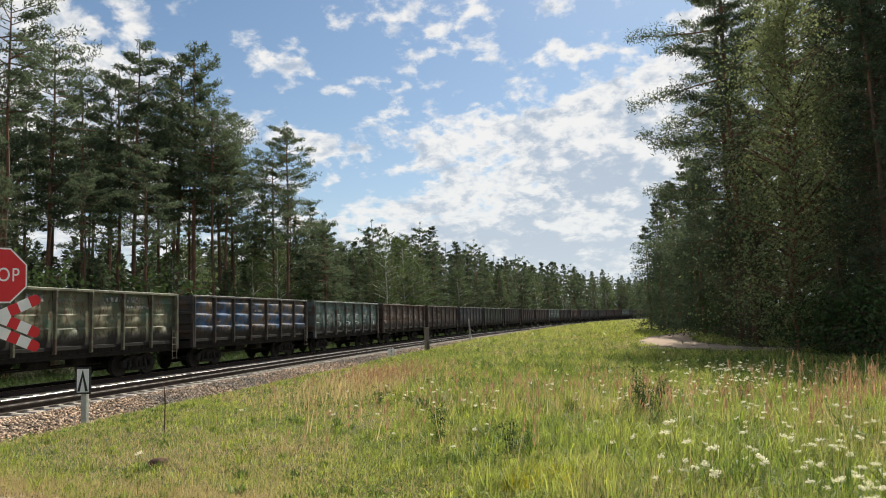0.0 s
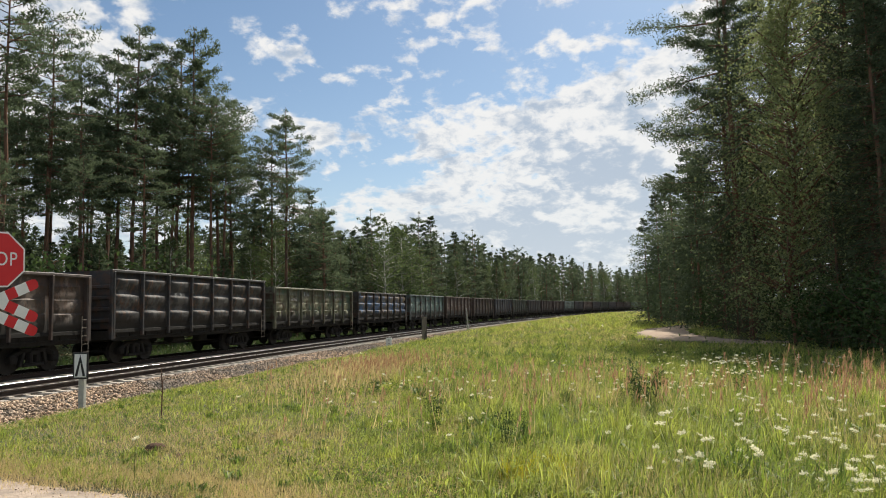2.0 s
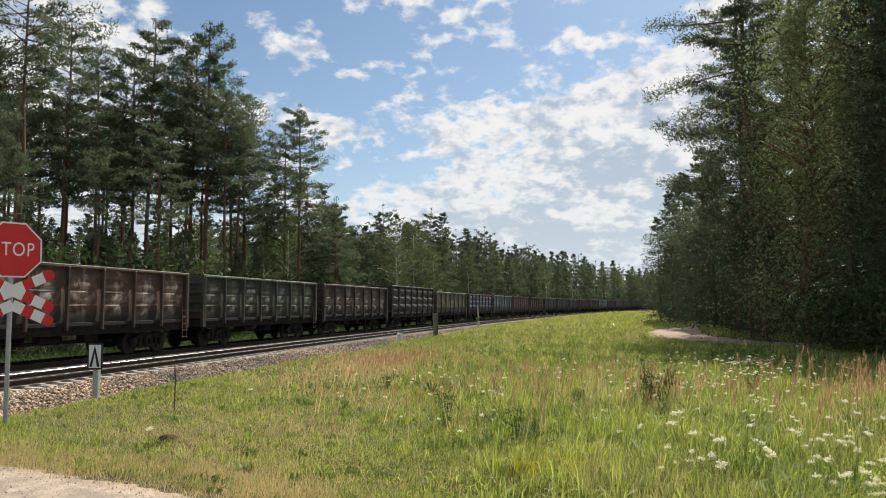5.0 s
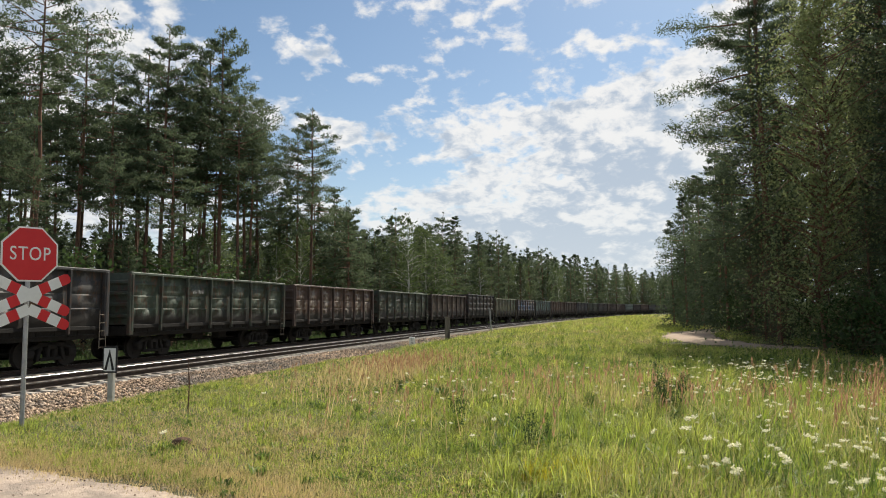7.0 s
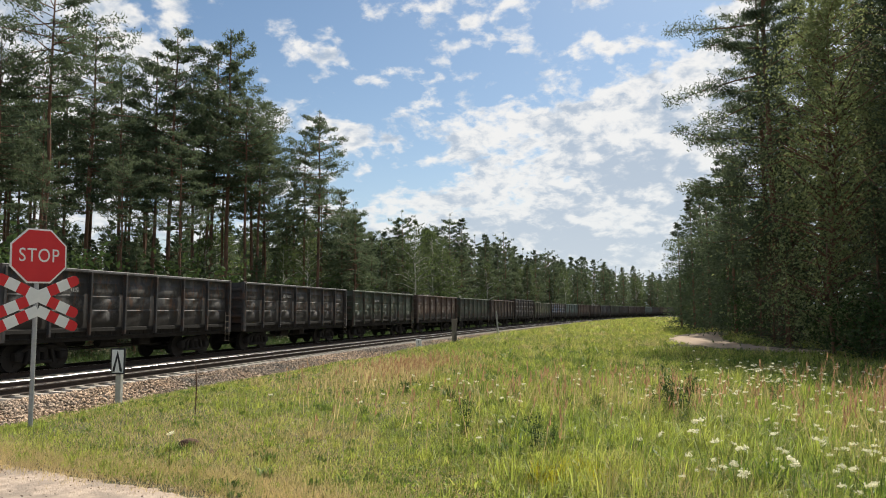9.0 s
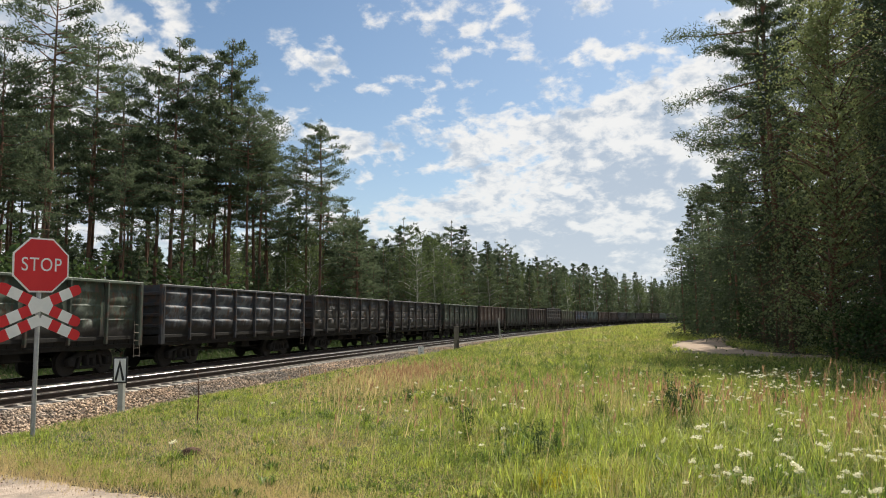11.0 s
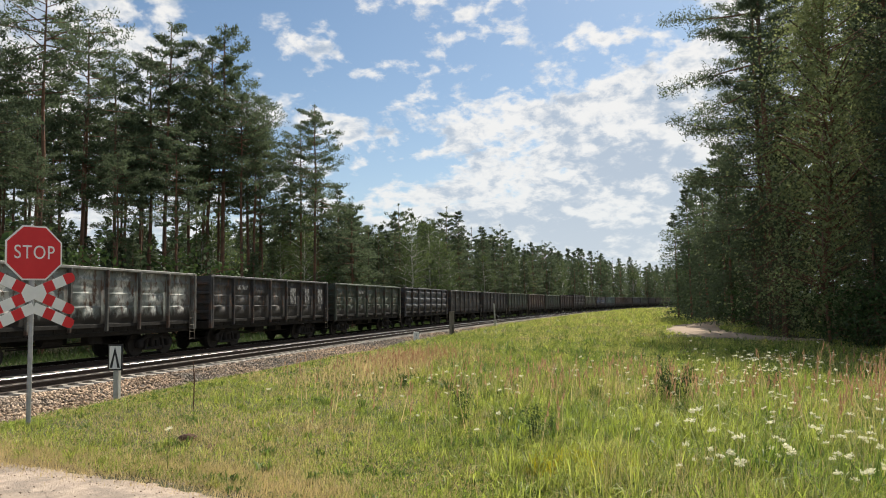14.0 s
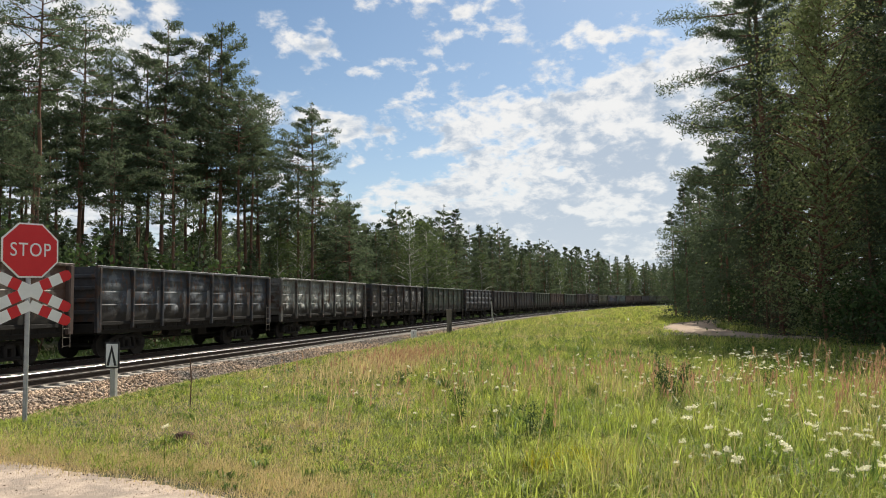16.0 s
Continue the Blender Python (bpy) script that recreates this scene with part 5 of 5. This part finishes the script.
def grass(name, rng, x, y, h, w, mat, lean=0.35, segs=2, label="", wind=0.1):
    n = len(x)
    z = ground_z(x, y)
    a = rng.uniform(0, 2 * np.pi, n)
    d = np.abs(rng.normal(0, lean, n)) * h
    dx, dy = np.cos(a) * d + wind * h, np.sin(a) * d
    b = rng.uniform(0, 2 * np.pi, n)
    sx, sy = np.cos(b) * w / 2, np.sin(b) * w / 2
    B0 = np.column_stack([x - sx, y - sy, z - 0.02])
    B1 = np.column_stack([x + sx, y + sy, z - 0.02])
    tip = np.column_stack([x + dx, y + dy, z + h])
    if segs == 1:
        V = np.stack([B0, B1, tip], 1).reshape(-1, 3)
        T = np.arange(3 * n).reshape(-1, 3)
    else:
        mx, my = x + dx * 0.3, y + dy * 0.3
        M0 = np.column_stack([mx - sx * 0.8, my - sy * 0.8, z + h * 0.6])
        M1 = np.column_stack([mx + sx * 0.8, my + sy * 0.8, z + h * 0.6])
        tip[:, 2] -= d * 0.35
        V = np.stack([B0, B1, M1, M0, tip], 1).reshape(-1, 3)
        i = 5 * np.arange(n)[:, None]
        T = np.concatenate([i + [0, 1, 2], i + [0, 2, 3], i + [3, 2, 4]])
    ob = part_of(name, tri_mesh(name, V, T, mat))
    tagged(ob, label, "grass", kind="stuff")
    return ob


def sow_meadow():
    rng = np.random.default_rng(8)
    # near sward: many fine blades, taller and sparser in patches
    x, y = fan(rng, 150000, 4.6, 15, -62, 33)
    patch = lumps(x, y, 1.7, 1)
    k = rng.uniform(0, 1, len(x)) < 0.45 + 0.7 * lumps(x, y, 2.9, 15)
    x, y, patch = x[k], y[k], patch[k]
    h = (0.05 + 0.20 * tallness(x, y)) * (0.3 + 1.1 * patch) * rng.uniform(0.4, 1.35, len(x))
    grass("meadow_grass", rng, x, y, h, (0.0048 + 0.0040 * tallness(x, y)) * rng.uniform(0.5, 1.7, len(x)), M_grass, 0.8, 2, "uncut green meadow grass with dry stalks")
    x, y = fan(rng, 240000, 13, 60, -62, 33)
    r = np.hypot(x, y)
    h = (0.05 + 0.15 * tallness(x, y)) * (0.25 + 1.2 * lumps(x, y, 1.1, 2)) * rng.uniform(0.4, 1.3, len(x))
    grass("meadow_grass", rng, x, y, h, (0.007 + 0.0007 * r) * rng.uniform(0.6, 1.3, len(x)), M_grass, 1.0, 1, "uncut green meadow grass further off")
    x, y = fan(rng, 60000, 50, 190, -14, 10)
    r = np.hypot(x, y)
    h = (0.12 + 0.16 * tallness(x, y)) * (0.3 + 1.1 * lumps(x, y, 0.5, 3)) * rng.uniform(0.5, 1.3, len(x))
    grass("meadow_grass", rng, x, y, h, 0.0013 * r, M_grass, 1.0, 1, "distant strip of meadow grass along the railway")
    # broad leaves of clover, yarrow and dock lying open among the blades
    for n, r0, r1, size, mat, hh, f, cut, label in ((90000, 4.8, 16, 0.014, M_herb, 0.10, 1.9, 0.50, "small open leaves of low meadow herbs"),
                                                    (50000, 4.8, 17, 0.015, M_lush, 0.13, 1.5, 0.54, "pale green young leaves among the grass"),
                                                    (70000, 14, 60, 0.034, M_herb, 0.12, 0.8, 0.55, "dark leafy herbs in drifts further into the meadow"),
                                                    (40000, 14, 70, 0.036, M_lush, 0.12, 0.6, 0.55, "fresh leafy herbs in drifts further into the meadow")):
        x, y = fan(rng, n, r0, r1, -62, 33)
        k = lumps(x, y, f, n % 17) + rng.normal(0, 0.12, len(x)) > cut
        x, y = x[k], y[k]
        z = ground_z(x, y) + hh * (0.35 + tallness(x, y)) * rng.uniform(0.15, 1.2, len(x))
        V, T = leaf_quads(rng, np.column_stack([x, y, z]), size)
        tagged(part_of("meadow_leaves", tri_mesh("meadow_leaves", V, T, mat)), label, "meadow herbs", kind="stuff")
    # rank weeds between the tracks and the wood, dark leaf colour standing in for shade
    a = rng.uniform(5, 150, 22000) / RAD
    q = RAD + rng.uniform(22.3, 30, len(a))
    x, y = RAD - q * np.cos(a), q * np.sin(a)
    grass("rank_weeds", rng, x, y, rng.uniform(0.15, 0.55, len(x)), rng.uniform(0.05, 0.10, len(x)), M_bush, 0.9, 1, "rank weeds behind the railway, leaves darkened in place of shade")
    # short turf of the verge
    x, y = fan(rng, 90000, 5, 24, -62, -8)
    k = tallness(x, y) < 0.8
    x, y = x[k], y[k]
    d = lumps(x, y, 0.8, 7) + rng.normal(0, 0.2, len(x)) > 0.6
    grass("dry_turf", rng, x[d], y[d], rng.uniform(0.04, 0.11, d.sum()), (0.005 + 0.0005 * np.hypot(x[d], y[d])) * rng.uniform(0.7, 1.4, d.sum()), M_dry, 0.9, 1, "bleached short turf of the roadside verge")
    x, y = x[~d], y[~d]
    grass("verge_turf", rng, x, y, (0.045 + 0.05 * lumps(x, y, 2.3, 4)) * rng.uniform(0.6, 1.4, len(x)), (0.006 + 0.0005 * np.hypot(x, y)) * rng.uniform(0.7, 1.4, len(x)), M_grass, 0.9, 1, "short green turf of the roadside verge")
    # tussocks: blades that spring from one root
    for name, n, r1, seed, mat, hh, wd, label in (("tussock_grass", 3600, 17, 3, M_grass, 0.34, 0.010, "arching tussocks of coarse meadow grass"),
                                                  ("tussock_grass", 1500, 15, 4, M_lush, 0.30, 0.010, "bright arching tussocks of fresh grass"),
                                                  ("meadow_herbs", 2600, 24, 6, M_herb, 0.24, 0.020, "low dark green broad-leaved meadow herbs"),
                                                  ("meadow_herbs", 1700, 46, 12, M_herb, 0.22, 0.034, "dark green herb clumps further into the meadow"),
                                                  ("tussock_grass", 2600, 45, 7, M_grass, 0.22, 0.018, "coarse grass tussocks further into the meadow")):
        x, y = fan(rng, n, 4.8 if r1 < 40 else 15, r1, -62, 33)
        k = rng.uniform(0, 1, len(x)) < 0.25 + 0.75 * tallness(x, y)
        x, y = x[k], y[k]
        hs = hh * (0.35 + 0.65 * tallness(x, y)) * rng.uniform(0.6, 1.4, len(x)) * (0.5 + lumps(x, y, 1.3, seed))
        m = 22
        X, Y = np.repeat(x, m) + rng.normal(0, 0.035, m * len(x)), np.repeat(y, m) + rng.normal(0, 0.035, m * len(x))
        H = np.repeat(hs, m) * rng.uniform(0.45, 1.15, m * len(x))
        grass(name, rng, X, Y, H, wd * rng.uniform(0.6, 1.3, len(X)), mat, 0.85, 2 if r1 < 40 else 1, label)
    # fresh bright tufts
    x, y = fan(rng, 60000, 4.8, 34, -40, 27)
    k = (lumps(x, y, 0.9, 5) + rng.normal(0, 0.16, len(x)) > 0.84 - 0.18 * tallness(x, y))
    x, y = x[k], y[k]
    h = (0.06 + np.where(np.hypot(x, y) < 14, 0.22, 0.12) * tallness(x, y)) * rng.uniform(0.6, 1.4, len(x))
    grass("fresh_grass", rng, x, y, h, (0.004 + 0.0006 * np.hypot(x, y)) * rng.uniform(0.7, 1.3, len(x)), M_lush, 0.8, 2, "bright yellow-green tufts of fresh grass")
    # a patch of especially bright young grass
    a, q = rng.uniform(0, 6.28, 2600), np.sqrt(rng.uniform(0, 1, 2600))
    x, y = -0.15 + np.cos(a) * q * 0.65, 6.75 + np.sin(a) * q * 0.5
    grass("fresh_grass", rng, x, y, rng.uniform(0.1, 0.26, len(x)), rng.uniform(0.006, 0.011, len(x)), M_young, 0.7, 2, "patch of bright yellow-green young grass")
    # a drift of tall bleached grass, and the trodden fringe of the road
    x, y = rng.normal(-5.5, 0.9, 3600), rng.normal(19.0, 3.0, 3600)
    k = free_ground(x, y)
    x, y = x[k], y[k]
    grass("dry_grass", rng, x, y, rng.uniform(0.14, 0.34, len(x)), rng.uniform(0.012, 0.024, len(x)), M_dry, 0.3, 1, "drift of tall bleached grass near the ballast")
    x = rng.uniform(-9.5, -1.0, 22000)
    y = road_edge(x) + rng.normal(0.10, 0.30, len(x)) + 0.35 * (lumps(x, x * 0.3, 0.8, 21) - 0.5)
    grass("dry_grass", rng, x, y, rng.uniform(0.04, 0.10, len(x)), rng.uniform(0.005, 0.011, len(x)), M_dry, 0.8, 1, "trodden straw fringe along the road")
    # straw
    x, y = fan(rng, 60000, 5, 45, -62, 33)
    k = (lumps(x, y, 0.7, 9) + rng.normal(0, 0.15, len(x)) > 0.62) | (rng.uniform(0, 1, len(x)) < 0.18 + 0.25 * (1 - tallness(x, y)))
    x, y = x[k], y[k]
    h = (0.07 + np.where(np.hypot(x, y) < 14, 0.30, 0.16) * tallness(x, y)) * rng.uniform(0.5, 1.35, len(x))
    grass("dry_grass", rng, x, y, h, (0.0025 + 0.0004 * np.hypot(x, y)) * rng.uniform(0.7, 1.3, len(x)), M_dry, 0.45, 1, "straw-coloured dry grass stalks")


def plume_grass():
    """Stalks with reddish feathery heads, in drifts."""
    rng = np.random.default_rng(14)
    X, Y = [], []
    for cx, cy, sx, sy, n in ((-5.3, 19.0, 0.7, 2.4, 260), (-0.7, 11.4, 1.4, 0.8, 80), (0.9, 10.8, 0.8, 0.9, 60), (4.4, 12.2, 0.9, 1.4, 150), (3.0, 9.4, 0.7, 0.8, 60), (-4.2, 15, 1.5, 2.5, 70), (-1.2, 8.6, 1.6, 1.1, 22)):
        X.append(rng.normal(cx, sx, n))
        Y.append(rng.normal(cy, sy, n))
    x, y = np.concatenate(X), np.concatenate(Y)
    k = free_ground(x, y) & (y > 6)
    x, y = x[k], y[k]
    n = len(x)
    h = rng.uniform(0.4, 0.75, n) * np.where(y < 15, 1.0, 0.5)
    r = np.hypot(x, y)
    lean = rng.normal(0.05, 0.17, (n, 2)) * h[:, None]
    z = ground_z(x, y)
    w = 0.003 + 0.0004 * r
    sd = rng.uniform(0, 6.28, n)
    sx, sy = np.cos(sd) * w, np.sin(sd) * w
    B0 = np.column_stack([x - sx, y - sy, z])
    B1 = np.column_stack([x + sx, y + sy, z])
    tip = np.column_stack([x + lean[:, 0], y + lean[:, 1], z + h])
    V = np.stack([B0, B1, tip], 1).reshape(-1, 3)
    ob = part_of("plume_stalks", tri_mesh("plume_stalks", V, np.arange(len(V)).reshape(-1, 3), M_dry))
    tagged(ob, "thin dry stalks of tall reedgrass in drifts", "grass stalks", kind="stuff")
    m = 12
    f = rng.uniform(0.74, 1.03, (n, m))
    C = np.column_stack([x, y, z])[:, None] + (tip - np.column_stack([x, y, z]))[:, None] * f[..., None]
    C = C + rng.normal(0, 1, (n, m, 3)) * 0.008
    D = np.array([0.1, 0, 1.0]) + rng.normal(0, 0.16, (n, m, 3))
    L = blades(rng, C.reshape(-1, 3), D.reshape(-1, 3), 0.085, 1.0)
    # width grows a little with distance so that far heads still show
    Wd = np.repeat(0.010 + 0.0002 * r, m)
    L = L.reshape(-1, 3, 3)
    mid = (L[:, 0] + L[:, 1]) / 2
    hv = (L[:, 1] - L[:, 0]) / 2
    L[:, 0], L[:, 1] = mid - hv * Wd[:, None], mid + hv * Wd[:, None]
    ob = part_of("plume_heads", tri_mesh("plume_heads", L.reshape(-1, 3), np.arange(3 * len(L)).reshape(-1, 3), M_plume))
    tagged(ob, "reddish-brown feathery seed heads of tall reedgrass", "grass heads", kind="stuff")


def umbel_meshes(seed, h, radius, heads):
    rng = np.random.default_rng(seed)
    V, T, C = [], [], []
    for k in range(heads):
        p = np.array([rng.normal(0, 0.10), rng.normal(0, 0.10), h * rng.uniform(0.75, 1.0)]) if k else np.array([0.02, 0, h])
        tube(V, T, [(0, 0, 0), (p[0] * 0.4, p[1] * 0.4, h * 0.5), tuple(p)], (0.0032, 0.0025, 0.0018), 4)
        r = radius * rng.uniform(0.6, 1.1)
        for j in range(9):
            a, q = rng.uniform(0, 6.28), r * math.sqrt(rng.uniform(0.05, 1))
            e = p + np.array([math.cos(a) * q, math.sin(a) * q, 0.035 - q * 0.15])
            C.append(e + rng.normal(0, 1, (9, 3)) * (0.007, 0.007, 0.006))
    stem = tri_mesh("umbel_stem", np.concatenate(V), T, M_stem)
    LV, LT = leaf_quads(rng, np.concatenate(C), 0.0075)
    return stem, tri_mesh("umbel_head", LV, LT, M_umbel)


def flowers():
    rng = np.random.default_rng(19)
    kinds = [umbel_meshes(40 + i, (0.30, 0.36, 0.26, 0.40)[i], (0.030, 0.038, 0.026, 0.032)[i], (1, 1, 1, 1)[i]) for i in range(4)]
    spots = [(0.95, 5.94), (1.0, 5.89), (0.9, 5.98), (1.04, 5.97), (0.97, 5.85), (0.89, 6.99), (0.96, 7.06), (0.83, 6.94), (0.72, 6.5), (0.78, 6.15), (0.55, 6.1), (1.3, 6.0), (-4.6, 13.4), (-4.2, 13.9), (-3.9, 13.2), (-4.9, 13.0), (-3.4, 13.6)]
    for cx, cy, sx, sy, n in ((2.5, 6.6, 0.5, 0.6, 46), (2.3, 5.6, 0.35, 0.3, 60), (1.2, 7.2, 0.6, 0.8, 16), (2.7, 9.0, 0.7, 1.2, 40), (3.3, 16.0, 0.9, 2.2, 150), (1.6, 14.5, 1.2, 2.0, 40), (0.8, 12.0, 0.5, 0.9, 18), (2.0, 12.5, 0.9, 1.5, 20), (-2.5, 10.5, 1.6, 2.5, 14), (0.2, 10.5, 1.5, 1.6, 26), (-2.8, 13.2, 0.8, 0.9, 12)):
        spots += list(zip(rng.normal(cx, sx, n), rng.normal(cy, sy, n)))
    drift = []
    for i, (x, y) in enumerate(spots):
        if not free_ground(np.float64(x), np.float64(y)):
            continue
        st, hd = kinds[i % 4]
        sc = rng.uniform(0.75, 1.15) * (1.35 if i < 8 else (0.92 if y < 9 else 0.95))
        m = pose(x, y, float(ground_z(x, y)), rng.normal(0, 11), rng.normal(0, 11), rng.uniform(0, 360)) @ Matrix.Scale(sc, 4)
        if y > 10.5:
            drift.append(((st, hd), m))
            continue
        root = empty("wild_carrot", "white umbel flower on a thin green stem in grass", "flower", "white umbels in the meadow")
        part_of("stem", st, None, root)
        part_of("flower_head", hd, None, root, "flat white flower head")
        root.matrix_basis = m
    tagged(join_meshes("wild_carrot_drift", drift), "drift of small white umbel flowers across the meadow", "flowers", kind="stuff")
    weeds = [leafy_meshes(70 + i, 0.85, 0.085, 0.1, 30, 16, 0.018, M_stem, M_bush, 0.0, 4) for i in range(2)]
    for i, (x, y, sc) in enumerate(((0.82, 10.5, 0.95), (0.98, 10.8, 0.8), (0.70, 10.9, 0.7), (-0.85, 7.8, 0.62), (-0.72, 8.1, 0.5), (-1.93, 9.2, 0.65), (-4.0, 13.4, 0.5), (2.6, 12.6, 0.6))):
        plant_tree(weeds[i % 2], x, y, i * 70, "tall_weed", "dark leafy weed standing above the grass", "weed", "weeds in the meadow", sc, 0.02)


def mole_hill():
    bm = bmesh.new()
    bmesh.ops.create_icosphere(bm, subdivisions=3, radius=0.12)
    for v in bm.verts:
        n = noise.noise(v.co * 11) * 0.06 + noise.noise(v.co * 27) * 0.03
        v.co *= 1 + n * 3
        v.co.z *= 0.62
    ob = part("mole_hill", bm, M_earth)
    ob.matrix_basis = pose(-5.12, 7.83, float(ground_z(-5.12, 7.83)) + 0.02)
    tagged(ob, "small dark brown heap of earth in short grass", "earth heap", "earth heaps")
    low = copy_thing(ob, pose(-4.62, 7.55, float(ground_z(-4.62, 7.55)) - 0.01, 0, 0, 130))
    tagged(low, "low reddish clod of earth among grass")
    low.scale = (0.9, 0.7, 0.45)
    bm = bmesh.new()
    x, y = -6.72, 10.4
    cyl(bm, (0, 0, -0.05), (0.02, 0.0, 0.45), 0.011, 0.008, n=6)
    cyl(bm, (0.02, 0.0, 0.45), (-0.01, 0.0, 0.85), 0.012, 0.004, n=6)
    for k in range(14):
        z = 0.25 + k * 0.04
        a = k * 2.4
        cyl(bm, (0.01, 0, z), (0.01 + math.cos(a) * 0.05, math.sin(a) * 0.05, z + 0.05), 0.005, 0.002, n=4)
    ob = part("dry_stalk", bm, M_earth)
    ob.matrix_basis = pose(x, y, float(ground_z(x, y)))
    tagged(ob, "single dry brown weed stalk in short grass", "weed stalk")


sow_meadow()
plume_grass()
flowers()
mole_hill()


def road_stones():
    rng = np.random.default_rng(31)

    def place(n):
        x = rng.uniform(-9.5, -1.5, n)
        y = road_edge(x) - np.abs(rng.normal(0, 0.7, n)) + 0.1
        return np.column_stack([x, y, ground_z(x, y) + 0.03])

    tagged(rocks(1500, rng, 0.009, place, M_road, "road_pebbles"), "small loose pebbles on the sandy road", "pebbles", kind="stuff")
    tagged(rocks(300, rng, 0.012, place, M_earth, "soil_clods"), "dark crumbs of earth scattered along the road edge", "soil clods", kind="stuff")


road_stones()
lay_ballast()
lay_sleepers()


# ---- what moves ----
def run(t):
    """Metres that the leading end of the reference wagon stands along the line."""
    return 28.64 + 11.266 * t - 0.0279 * t * t


def motions():
    for i, wagon in TRAIN:
        rows = []
        for k in range(33):
            t = k * 0.5
            x, y, h = on_track(run(t) - i * PITCH - BODY_L / 2, C_FAR)
            rows.append((t, pose(x, y, RAIL_Z, 0, 0, h)))
        walk(wagon, rows)
    wheels = [o for o in scene.objects if o.name.startswith("wheelset")]
    rows = []
    for k in range(481):
        t = k / 30
        rows.append((t, pose(0, 0, 0, -math.degrees((run(t) - run(0)) / 0.475))))
    walk(wheels[0], rows)
    act = wheels[0].animation_data
    for o in wheels[1:]:
        o.rotation_mode = "QUATERNION"
        o.animation_data_create()
        o.animation_data.action = act.action
        o.animation_data.action_slot = act.action_slot


motions()
